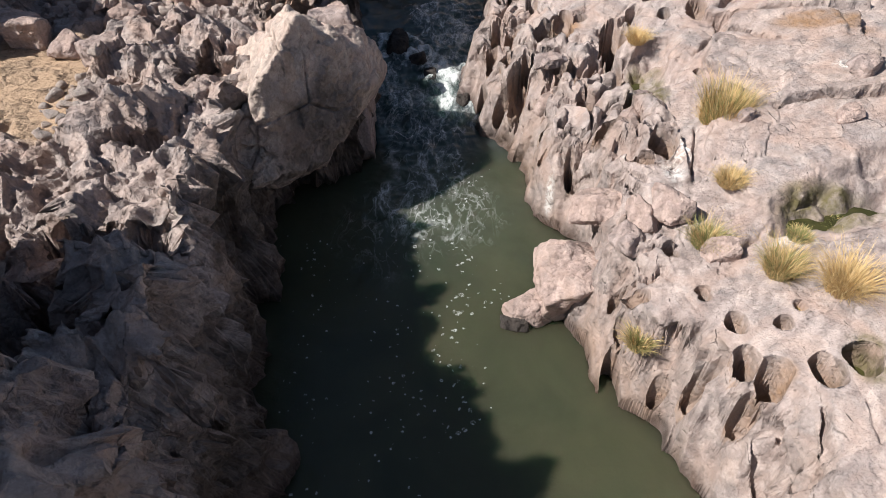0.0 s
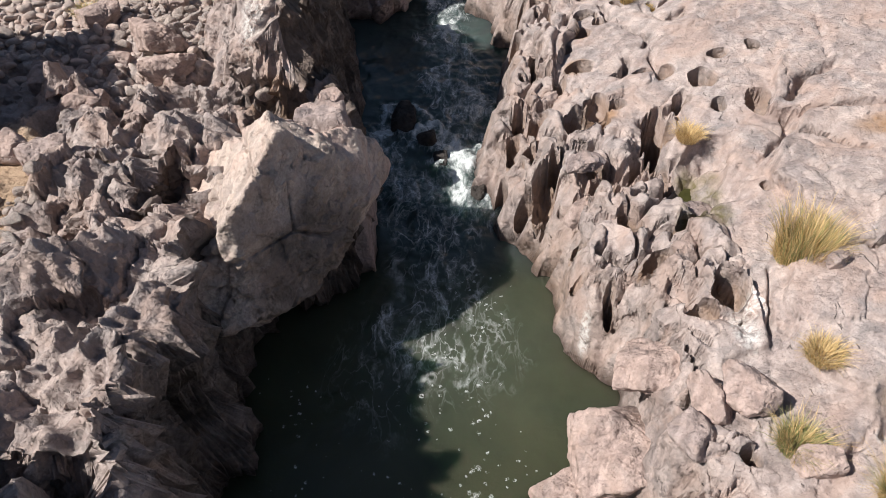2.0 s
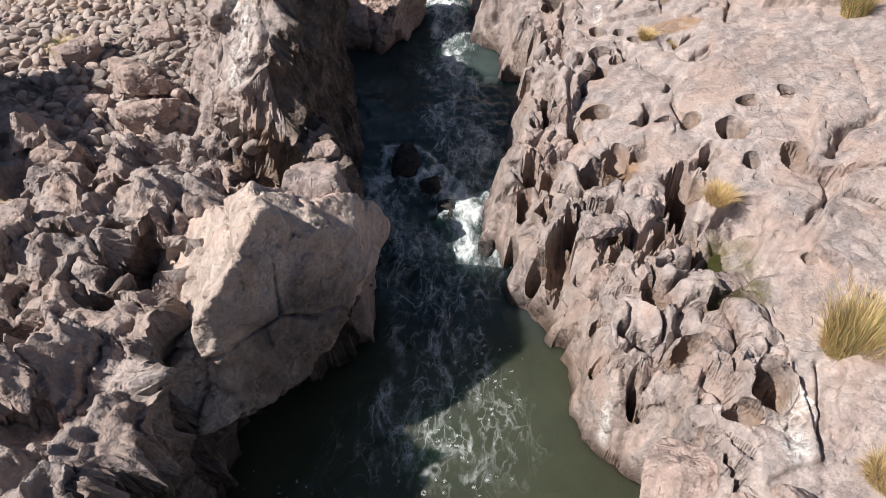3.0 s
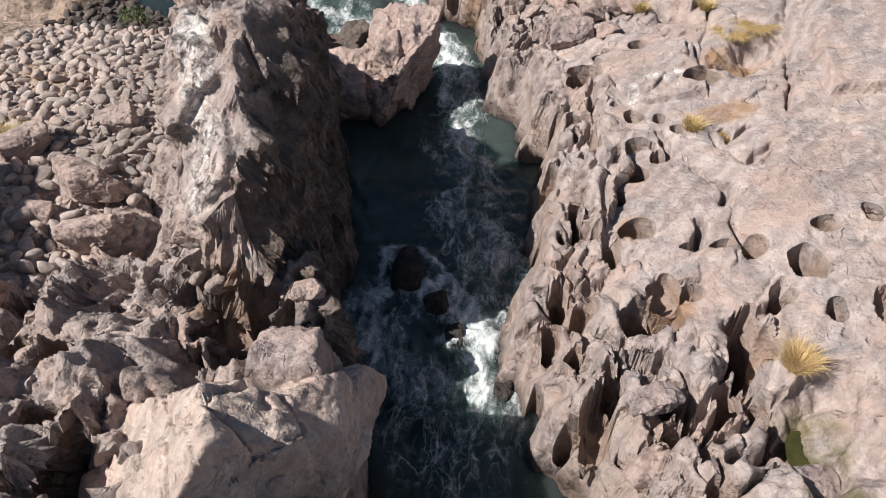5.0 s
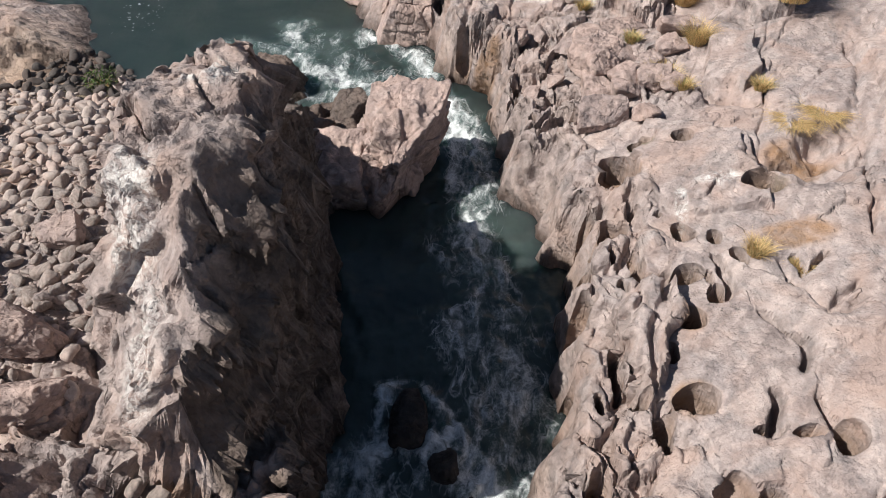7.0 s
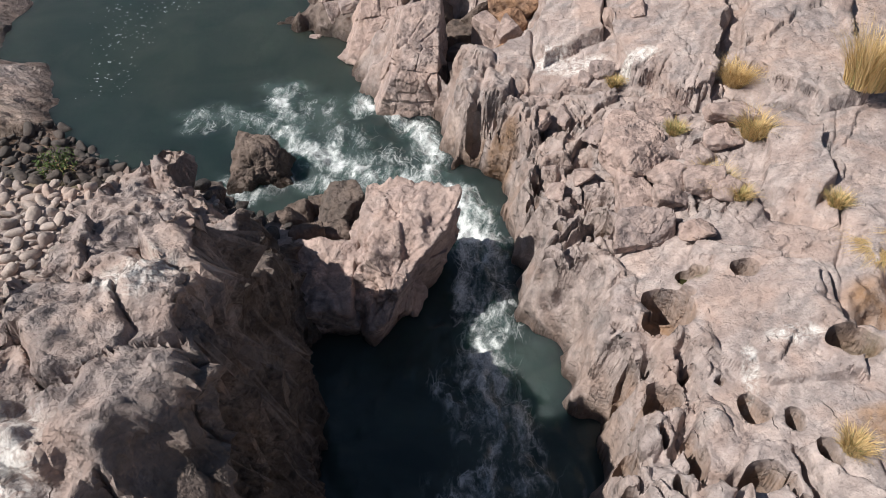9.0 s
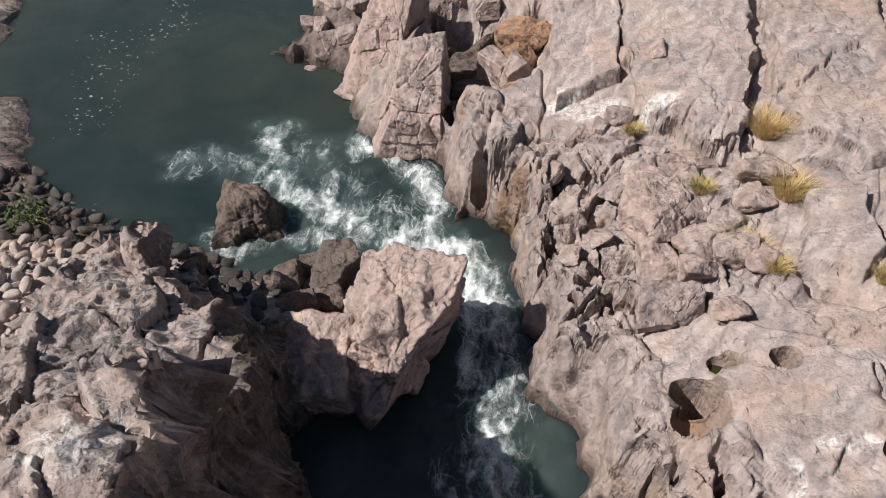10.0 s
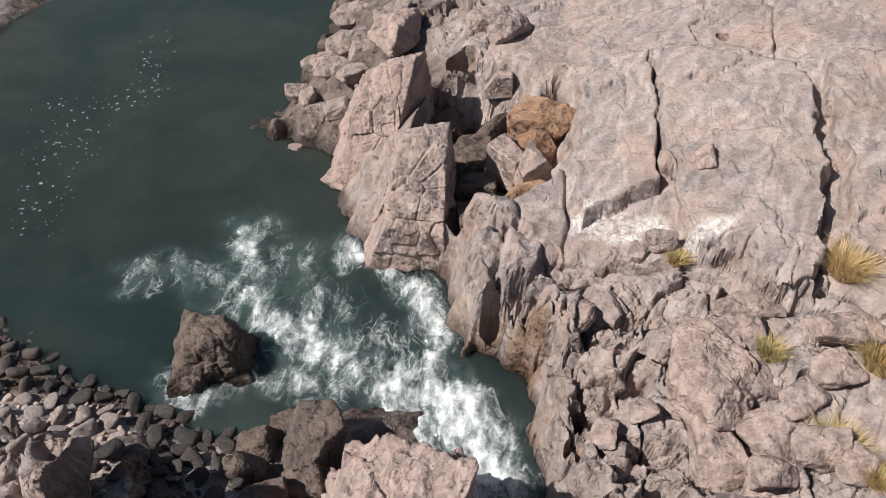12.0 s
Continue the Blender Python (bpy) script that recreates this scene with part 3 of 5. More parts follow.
def ground_height(x, y):
    n1, n2 = fbm(x * 1.1, y * 1.1, seed=3, octaves=3), fbm(x * 1.1, y * 1.1, seed=31, octaves=3)
    wx, wy = x + 0.16 * n1, y + 0.16 * n2
    shore = -inside_distance(RIVER, wx, wy)
    level = water_level(y)
    west = x < np.interp(y, (0, 14, 17, 30, 31.5, 35, 42, 150), (0, -0.3, -0.7, -0.6, -1.6, -5.0, -9, -9))
    right, left = bank_top(x, y)
    top = np.where(west, left, right)
    out = np.clip(shore, 0, 9)
    near = np.exp(-out / 1.3)
    # how strongly the floods have carved each part
    broken = step(27.2, 28.2, y) * step(33.0, 31.0, y) * step(5.2, 3.6, x) * (~west)
    broken = np.maximum(broken, step(36.4, 37.8, y) * step(-0.2, -1.6, x) * (~west))
    carved = np.where(west, 0.95, 0.02 + 1.1 * step(1.0, 0.35, (out + 0.7 * n1) / np.interp(y, (9, 12, 14, 17, 19, 21, 24, 27, 33, 36), (1.4, 2.2, 3.6, 3.6, 2.7, 2.3, 2.2, 1.5, 2.0, 1.5))) * step(8.2, 9.6, y) + 0.03 * step(0.0, 0.7, n2))
    carved = np.where(west & (y > 18) & (x < -5), 0.4, carved)
    carved = np.where(west & (y > 12.8) & (y < 17.5) & (x < -4.5), 0.6, carved)
    shingle = step(21.0, 22.5, y) * step(-6.2, -6.8, x) * west
    carved = np.where(west & (y > 27.5), 0.12, carved * (1 - 0.85 * shingle))
    carved = carved * np.where((y > 24.8) & (y < 27) & (~west), 0.6, 1.0) * np.where(west, 1.0, 1 - 0.45 * step(18.8, 19.8, y) * step(25, 24, y))
    carved = carved * (1 - 0.95 * patch(SAND, x, y, 0.6))
    f1, f2, own = cells(wx * 1.2 + 0.25 * n2, wy * 0.9 + 0.25 * n1, seed=11)
    g1, g2, gown = cells(wx * 2.7 + 0.3 * n1, wy * 1.9, seed=12)
    k1, k2, kown = cells(wx * 6.0, wy * 4.6, seed=13)
    scallop = 0.95 * (f1 * f1 - 0.2) + 0.36 * (g1 * g1 - 0.2) + 0.11 * (k1 * k1 - 0.2)
    # swells of the right bank, with clefts between them
    ex, ey = 0.86 * wx + 0.5 * wy, 0.86 * wy - 0.5 * wx
    e1, e2, eown = cells(ex * 1.25 + 0.3 * n2, ey * 0.8 + 0.3 * n1, seed=25)
    d1, d2, down = cells(ex * 2.9 + 0.3 * n1, ey * 1.9 + 0.3 * n2, seed=26)
    swell = 0.55 * (0.3 - e1 * e1) + 0.30 * (eown - 0.5) + 0.12 * (0.25 - d1 * d1) + 0.05 * (down - 0.5)
    swell = swell - 0.42 * step(0.13, 0.02, e2 - e1) * step(-0.3, 0.2, n1) - 0.16 * step(0.12, 0.02, d2 - d1) * step(0.0, 0.4, n2)
    scallop = np.where(west, scallop, swell)
    # narrow flutes that wind between the swells
    wind = fbm(0.9 * (x + 0.5 * y), 0.45 * (y - 0.5 * x), seed=23, octaves=2) + 0.12 * n1
    scallop = scallop - np.where(west, 0.0, 0.30) * step(0.09, 0.02, np.abs(wind)) * step(-0.1, 0.3, vnoise(x * 0.8, y * 0.8, seed=24)) + np.where(west, 0.0, 0.22) * wind
    top = top + carved * scallop + np.where(west, 0.06 + 0.10 * carved, 0.025 + 0.10 * carved) * fbm(x * 0.7, y * 0.7, seed=21, octaves=4, gain=0.45)
    blocks, cleft = tilted_blocks(wx, wy, 0.85, 14)
    small, cleft2 = tilted_blocks(wx + 0.1 * n2, wy, 0.38, 15, 0.035)
    top = top + broken * (0.42 * blocks - 0.30 * cleft + 0.14 * small - 0.10 * cleft2)
    # thin sheets of the slabs further from the river, and their ragged edges
    ledge, seam = tilted_blocks(wx * 0.8 + 0.15 * n1, wy + 0.15 * n2, 1.9, 16, 0.06, 0.0)
    sheet = np.where(west, 0.0, step(1.2, 3.0, out) * (1 - broken))
    top = top + sheet * (0.16 * ledge - 0.04 * seam)
    plate, split = tilted_blocks(wx + 0.12 * n2, 0.7 * wy + 0.12 * n1, 0.75, 19, 0.028, 0.0)
    top = top + sheet * (0.035 * plate - 0.012 * split * step(0.0, 0.4, n1))
    chip, nick = tilted_blocks(wx + 0.08 * n1, wy + 0.08 * n2, 0.3, 18, 0.025)
    top = top + np.clip(carved, 0, 1) * np.where(west, 0.13, 0.03) * chip
    rubble, gap = tilted_blocks(wx, wy, 0.5, 17, 0.05)
    top = top + np.where(west & (y > 17.5) & (y < 28) & (x < -5.2), (0.20 * rubble - 0.12 * gap) * (1 - 0.75 * shingle), 0.0)
    # pockets and kettles scoured into the carved rock
    pocket = step(0.38, 0.30, f1) * (own > np.where(west, 0.5, 0.62)) * 0.8 + step(0.36, 0.27, g1) * (gown > np.where(west, 0.58, 0.72)) * 0.38 + step(0.32, 0.2, k1) * (kown > 0.7) * np.where(west, 0.13, 0.05)
    top = top - np.clip(carved, 0, 1) ** 1.5 * pocket * step(0.05, 0.4, out) * np.where(west, np.where(y < 12.5, 0.6, 1.0), 0.35)
    for poly, rise in SLABS:
        s = near_grid(poly, 0.5)
        d = inside_distance(poly, x[s] + 0.10 * n1[s], y[s] + 0.10 * n2[s])
        top[s] = top[s] + 1.5 * rise * step(-0.01, 0.05, d)
    for poly, z, lift, steep, *crest in MASSES:
        s = near_grid(poly, 4.0)
        cy = np.mean([p[1] for p in poly])
        d = inside_distance(poly, wx[s] + 0.16 * vnoise(x[s] * 2.2, y[s] * 2.2, seed=41), wy[s] + 0.16 * vnoise(x[s] * 2.2, y[s] * 2.2, seed=42))
        rough = np.where(y[s] > 19, 0.45, 1.0)
        crown = z + lift * (y[s] - cy) + rough * (np.where(y[s] > 17.5, 0.35, 0.7) * (f1[s] ** 2 - 0.25) + 0.26 * (g1[s] ** 2 - 0.2)) + 0.09 * (k1[s] ** 2 - 0.2) + 0.18 * rough * fbm(x[s] * 1.5, y[s] * 1.5, seed=44, octaves=4)
        crown = crown + np.where(y[s] > 18, 0.26, 0.32) * blocks[s] - 0.15 * cleft[s] + np.where(y[s] > 18, 0.05, 0.12) * chip[s]
        if crest:
            crown = crown - 1.8 * np.clip(x[s] - np.interp(y[s], *crest), 0, 9)
        body = soft_min(crown, z + 0.1 + np.minimum(d, 0.4) * steep, 0.15)
        top[s] = soft_max(top[s], body, 0.10)
    for poly, z, steep in HOLLOWS:
        s = near_grid(poly, 3.0)
        d = inside_distance(poly, wx[s] + 0.12 * vnoise(x[s] * 2.5, y[s] * 2.5, seed=46), wy[s] + 0.12 * vnoise(x[s] * 2.5, y[s] * 2.5, seed=47))
        bowl = z - np.minimum(d, 0.3) * steep + 0.2 * fbm(x[s] * 1.7, y[s] * 1.7, seed=48, octaves=3)
        top[s] = soft_min(top[s], bowl, 0.1)
    # the river's own walls
    steep = np.where(west, np.interp(y, (0, 7, 8.3, 10, 17, 18.5, 25, 27, 28.5), (5, 6, 10, 10, 6, 14, 14, 9, 0.5)), np.interp(y, (0, 9, 11, 19, 20.5, 24, 25, 27, 28, 33, 36.5, 39), (3.6, 3.2, 3.0, 2.6, 4.5, 4.5, 3.5, 3.2, 3.2, 3.2, 1.2, 0.7)))
    wall = level - 0.05 + np.where(shore > 0, steep * shore, np.maximum(1.6 * shore, -1.3 + 0.02 * shore))
    wall = wall + np.where(shore > 0, 0.45 * near * np.where(west & (y > 27.5), 0.1, 1.0) * (vnoise(x * 2.4, y * 2.4, seed=51) + 0.8 * (g1 - 0.4)), 0.0)
    h = soft_min(top, wall, np.where(west, 0.20, 0.42))
    cliff = h.copy()
    # joints
    for line in JOINTS:
        s = near_grid(line, 0.5)
        d = line_distance(line, x[s] + 0.09 * n1[s], y[s] + 0.09 * n2[s])
        h[s] = h[s] - 0.26 * np.exp(-(d / 0.042) ** 2) * np.clip(0.55 + 0.6 * vnoise(x[s] * 1.6, y[s] * 1.6, seed=63), 0, 1)
    for k, line in enumerate(CLEFTS_A + CLEFTS_B + CLEFTS_C):
        s = near_grid(line, 0.6)
        d = line_distance(line, x[s] + 0.16 * n1[s], y[s] + 0.16 * n2[s])
        half = 0.07 + 0.02 * (k % 4) + 0.03 * vnoise(x[s] * 3, y[s] * 3, seed=65)
        h[s] = h[s] - 0.38 * step(1.0, 0.45, d / half) * np.clip(0.75 + 0.6 * vnoise(x[s] * 1.8, y[s] * 1.8, seed=66), 0.2, 1.2) - 0.10 * np.exp(-(d / 0.22) ** 2)
    # potholes
    hollow, ox, oy = np.zeros_like(h), np.zeros_like(h), np.zeros_like(h)
    for px, py, a, b, deep in POTHOLES:
        wide = 1.32 if py < 9 else 1.15
        s = near_grid([(px, py)], max(a, b) * 2.2 + 0.1)
        a, b = a * wide, b * wide
        dx = x[s] - px + 0.22 * a * vnoise(x[s] * 4, y[s] * 4, seed=71)
        dy = y[s] - py + 0.22 * b * vnoise(x[s] * 4, y[s] * 4, seed=72)
        r = np.sqrt((dx / a) ** 2 + (dy / b) ** 2)
        here = h[s]
        rim = np.median(here[r < 1.2])
        bowl = rim - deep * (0.45 + 1.5 * np.clip(1 - (r / 0.88) ** 3.5, 0, 1) + 0.25 * vnoise(x[s] * 5, y[s] * 5, seed=73) * (r < 0.8))
        dry = step(level[s] - 0.4, level[s] + 0.3, here)
        lip, wall_ring, pan = (r >= 0.88) & (r < 1.12), (r >= 0.76) & (r < 0.88), r < 0.76
        inner = np.where(r < 0.88, np.minimum(here - 0.02, bowl), here)
        h[s] = here + (inner - here) * dry
        moved = (np.where(lip, 1.0, np.where(wall_ring, 1.0, np.where(pan, r / 0.76 * 0.99, r))) - r) * dry / np.maximum(r, 0.05)
        ox[s] = ox[s] + moved * dx
        oy[s] = oy[s] + moved * dy
        hollow[s] = np.maximum(hollow[s], (wall_ring | pan) * dry)
    polish = np.where(west, 0.12, 1.0) * (0.72 + 0.28 * step(0.75, 0.2, carved)) * (1 - 0.5 * broken)
    return h, shore, west, level, cliff, polish, hollow, ox, oy


HEIGHT, SHORE, WEST, LEVEL, CLIFF, POLISH, HOLLOW, SHIFT_X, SHIFT_Y = ground_height(GX, GY)


def height_at(x, y):
    i, j = np.searchsorted(AX, x) - 1, np.searchsorted(AY, y) - 1
    u, v = (x - AX[i]) / (AX[i + 1] - AX[i]), (y - AY[j]) / (AY[j + 1] - AY[j])
    q = HEIGHT[j:j + 2, i:i + 2]
    return float(q[0, 0] * (1 - u) * (1 - v) + q[0, 1] * u * (1 - v) + q[1, 0] * (1 - u) * v + q[1, 1] * u * v)


def mesh_from(name, verts, faces, mat, smooth=True, values=()):
    """A mesh from arrays of corners and of faces with equally many corners."""
    verts, faces = np.asarray(verts, np.float32), np.asarray(faces, np.int32)
    me = bpy.data.meshes.new(name)
    me.vertices.add(len(verts))
    me.vertices.foreach_set("co", verts.ravel())
    n = faces.shape[1]
    me.loops.add(faces.size)
    me.loops.foreach_set("vertex_index", faces.ravel())
    me.polygons.add(len(faces))
    me.polygons.foreach_set("loop_start", np.arange(0, faces.size, n, dtype=np.int32))
    me.polygons.foreach_set("use_smooth", np.full(len(faces), smooth))
    for key, data in values:
        me.attributes.new(key, "FLOAT", "POINT").data.foreach_set("value", np.asarray(data, np.float32).ravel())
    me.update(calc_edges=True)
    me.materials.append(mat)
    return me


def quads(rows, columns):
    k = np.arange(rows * columns, dtype=np.int32).reshape(rows, columns)
    return np.stack([k[:-1, :-1], k[:-1, 1:], k[1:, 1:], k[1:, :-1]], -1).reshape(-1, 4)


def build_ground():
    x, y, z = GX + np.clip(SHIFT_X, -0.12, 0.12), GY + np.clip(SHIFT_Y, -0.12, 0.12), HEIGHT.copy()
    soft = CLIFF
    for _ in range(14):
        soft = (np.pad(soft, ((1, 1), (0, 0)), "edge")[:-2] + np.pad(soft, ((1, 1), (0, 0)), "edge")[2:] + np.pad(soft, ((0, 0), (1, 1)), "edge")[:, :-2] + np.pad(soft, ((0, 0), (1, 1)), "edge")[:, 2:]) / 4
    sy, sx = np.gradient(soft, AY, AX)
    slope = np.sqrt(sx * sx + sy * sy)
    amount = step(1.0, 2.4, slope)
    pick = amount > 0.02
    px, py, pz = x[pick], y[pick], z[pick]
    nx, ny = -sx[pick] / (slope[pick] + 1e-6), -sy[pick] / (slope[pick] + 1e-6)
    f1, f2, own = cells(px * 1.25, py * 1.25, pz * 0.8, seed=81)
    g1, g2, gown = cells(px * 2.6, py * 2.6, pz * 1.7, seed=85)
    push = 0.75 * (f1 * f1 - 0.3) + 0.28 * (g1 * g1 - 0.3) + 0.16 * fbm(px * 2, py * 2, pz * 2, seed=89, octaves=4)
    m1, m2, mown = cells(px * 4.2, py * 4.2, pz * 3.2, seed=91)
    push = push + 0.36 * (own - 0.5) + 0.20 * (gown - 0.5) + 0.13 * (mown - 0.5) + 0.10 * (m1 * m1 - 0.3)
    push = push * np.where(WEST[pick], np.where(py > 18, 0.72, 1.0), 0.42) * amount[pick] * step(0.15, 0.7, SHORE[pick] + 0.5 * WEST[pick])
    x[pick] += nx * push
    y[pick] += ny * push
    z[pick] += 0.10 * amount[pick] * fbm(px * 2.2, py * 2.2, pz * 1.1, seed=95, octaves=2)
    wet = step(0.42, 0.08, z - LEVEL + 0.12 * vnoise(x * 2, y * 2, seed=97)) * (SHORE < 2.2)
    sand = patch(SAND, x, y, 0.7)
    sand = np.maximum(sand, patch([(-13, 30, 4, 5), (-11, 25.5, 2.5, 2.0)], x, y, 0.3) * 0.6)
    white = patch([(4.65, 11.6, 0.28, 0.6), (4.95, 12.1, 0.3, 0.4), (6.2, 9.5, 0.45, 0.25), (1.3, 33.4, 0.8, 0.45), (2.0, 33.1, 0.8, 0.4), (3.1, 32.5, 0.6, 0.25), (4.35, 24.7, 0.55, 0.2),
                   (3.6, 24.2, 0.15, 0.5), (-4.4, 18.9, 0.5, 0.9), (-4.6, 20.2, 0.45, 0.9), (-4.0, 22.2, 0.6, 0.5), (6.2, 9.2, 0.5, 0.2), (8.7, 14.0, 0.3, 0.2), (2.5, 13.0, 0.12, 0.3)], x, y, 0.45)
    moss = patch([(7.3, 10.15, 1.5, 0.65), (6.4, 6.6, 0.45, 0.6), (4.75, 14.5, 0.6, 0.7), (4.95, 15.6, 0.55, 1.0), (5.2, 24.5, 0.45, 0.35), (3.2, 26.3, 0.3, 0.25), (-10.5, 30.5, 2.0, 0.8)], x, y, 0.5)
    rust = patch([(6.2, 25.5, 1.0, 0.55), (2.65, 25.45, 0.5, 0.35), (3.0, 20.0, 0.4, 0.4), (3.3, 18.1, 0.5, 0.4), (5.6, 18.6, 0.35, 0.4), (3.27, 21.5, 0.25, 0.3), (4.7, 17.2, 0.4, 0.3), (5.2, 6.6, 0.25, 0.25),
                  (5.75, 6.5, 0.2, 0.2), (3.4, 6.6, 0.2, 0.2), (-4.0, 17.5, 0.7, 0.5), (5.3, 23.2, 0.9, 0.4), (0.0, 31.2, 0.5, 0.6), (9.0, 16.0, 1.5, 0.5)], x, y, 0.55)
    # the ridge face turned from the sun gets its shade painted to full height
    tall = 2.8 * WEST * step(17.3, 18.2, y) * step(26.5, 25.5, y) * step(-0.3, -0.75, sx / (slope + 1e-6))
    # flood stain low on the walls; the left bank's shade is deepened with it
    varnish_shade = step(4.2, 1.6, z - LEVEL - tall + 0.7 * fbm(x * 0.8, y * 0.8, seed=111, octaves=3)) * step(0.7, 1.8, slope) * (SHORE > -0.5) * (SHORE < 2.5) * np.where(WEST, 1.0, 0.22)
    varnish_shade = np.maximum(varnish_shade, 0.85 * step(36, 38, y) * step(-1.2, -2.6, x + 0.5 * vnoise(x, y, seed=112)) * (~WEST) * (SHORE > -0.5))
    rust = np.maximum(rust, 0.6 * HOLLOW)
    # a little shade painted inside the potholes
    varnish_shade = np.maximum(varnish_shade, 0.25 * HOLLOW)
    low = step(1.5, 0.2, z - LEVEL) * (SHORE > -0.3) * (SHORE < 1.2) * (~WEST) * 0.4
    rust = np.maximum(rust, 0.24 * patch([(7.0, 35.5, 4.6, 6.0), (8.5, 14.5, 3.0, 3.0)], x, y, 0.2) * step(-0.5, 0.5, vnoise(x * 0.6, y * 0.6, seed=113)))
    rust = np.maximum(rust, low * step(-0.1, 0.5, vnoise(x * 0.9, y * 0.9, seed=99)))
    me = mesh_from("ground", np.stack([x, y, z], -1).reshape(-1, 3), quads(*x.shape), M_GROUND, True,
                   (("wet", wet), ("sand", sand), ("white", white), ("moss", moss), ("rust", rust), ("varnish_shade", varnish_shade), ("polish", POLISH)))
    # the walls of holes and clefts meet the tops in a crisp lip
    four = np.stack([z[:-1, :-1], z[:-1, 1:], z[1:, 1:], z[1:, :-1]], -1).reshape(-1, 4)
    cut = HOLLOW > 0
    for _ in range(2):
        cut = cut | np.roll(cut, 1, 0) | np.roll(cut, -1, 0) | np.roll(cut, 1, 1) | np.roll(cut, -1, 1)
    bound = np.where(cut, 0.085, np.where((x < 5.2) & (y < 30), 0.115, 0.2))[:-1, :-1].ravel()
    me.polygons.foreach_set("use_smooth", four.max(1) - four.min(1) < bound)
    return tagged(new("ground", me), "pinkish grey water-worn bedrock gorge with potholes and fluted cliffs", "rock", kind="structure")


ground = build_ground()


# ---------------------------------------------------------------- water
FOAM = [  # a line of white water, half width, strength
    ([(-5.95, 34.9), (-5.95, 34.3), (-5.5, 33.4), (-5.0, 32.5), (-3.9, 31.7), (-3.0, 31.3), (-2.2, 30.8), (-1.5, 30.3)], 0.42, 0.7),
    ([(-3.6, 34.6), (-3.0, 34.0), (-2.3, 33.5), (-1.8, 32.9), (-1.5, 31.8), (-1.35, 31.0), (-1.1, 30.3)], 0.32, 0.7),
    ([(-4.8, 33.9), (-4.3, 32.8), (-3.2, 32.0), (-2.3, 31.5), (-1.8, 31.0)], 0.6, 0.36),
    ([(-4.4, 31.0), (-3.6, 30.9), (-2.6, 30.7), (-1.8, 30.5)], 0.4, 0.56),
    ([(-8.0, 33.4), (-7.4, 33.8), (-6.5, 33.5), (-6.0, 33.0)], 0.35, 0.5),
    ([(-6.6, 30.7), (-5.8, 30.4), (-5.0, 31.0), (-4.4, 30.8)], 0.26, 0.55),
    ([(-1.2, 30.6), (-0.8, 30.0), (-0.65, 29.3)], 0.42, 0.85),
    ([(-0.8, 30.2), (-0.3, 29.7), (-0.1, 28.9), (-0.2, 28.3)], 0.36, 0.6),
    ([(-0.6, 29.4), (-0.4, 28.2), (-0.4, 27.0), (-0.4, 25.9), (-0.1, 24.9)], 0.5, 0.58),
    ([(-0.6, 25.6), (-0.1, 24.9), (0.2, 23.8), (0.4, 22.6)], 0.6, 0.5),
    ([(-2.75, 19.9), (-2.3, 20.2), (-1.3, 20.6), (-0.5, 20.1), (0.1, 19.3)], 0.36, 0.72),
    ([(0.5, 19.45), (0.25, 19.0), (0.15, 18.5), (0.0, 18.1)], 0.34, 0.82),
    ([(-1.97, 20.75), (-1.74, 21.6), (-1.2, 21.7), (-0.78, 21.4), (-0.61, 20.8)], 0.16, 0.72),
    ([(-0.95, 19.8), (-1.06, 20.5), (-0.4, 20.7), (-0.15, 19.9), (-0.5, 19.2)], 0.16, 0.8),
    ([(-2.3, 19.2), (-1.5, 18.4), (-0.6, 18.0), (0.1, 17.8)], 0.9, 0.55),
    ([(0.0, 17.8), (-0.5, 16.8), (-0.3, 15.3), (-0.55, 14.4), (-1.0, 13.2)], 0.8, 0.30),
    ([(-1.4, 12.3), (-1.2, 12.8), (-0.1, 12.8), (0.5, 13.2)], 1.1, 0.15),
    ([(-0.4, 23.0), (0.6, 21.5), (0.3, 20.5)], 0.8, 0.42),
]
FLECKS = [([(0.6, 15.2), (0.7, 13), (0.5, 11), (0.2, 9), (0.3, 7)], 0.5, 0.30), ([(-3.2, 12), (-2.6, 9.5), (-2.6, 6)], 0.6, 0.24), ([(-1.2, 11), (-0.9, 8.6), (-0.6, 6)], 0.7, 0.24),
          ([(-12.3, 40), (-11.5, 37.5), (-11, 35)], 0.9, 0.26), ([(-11, 44), (-10.5, 41), (-12, 38)], 0.8, 0.26), ([(0.5, 15.4), (-0.5, 12.4), (0.8, 10.5)], 0.9, 0.3)]


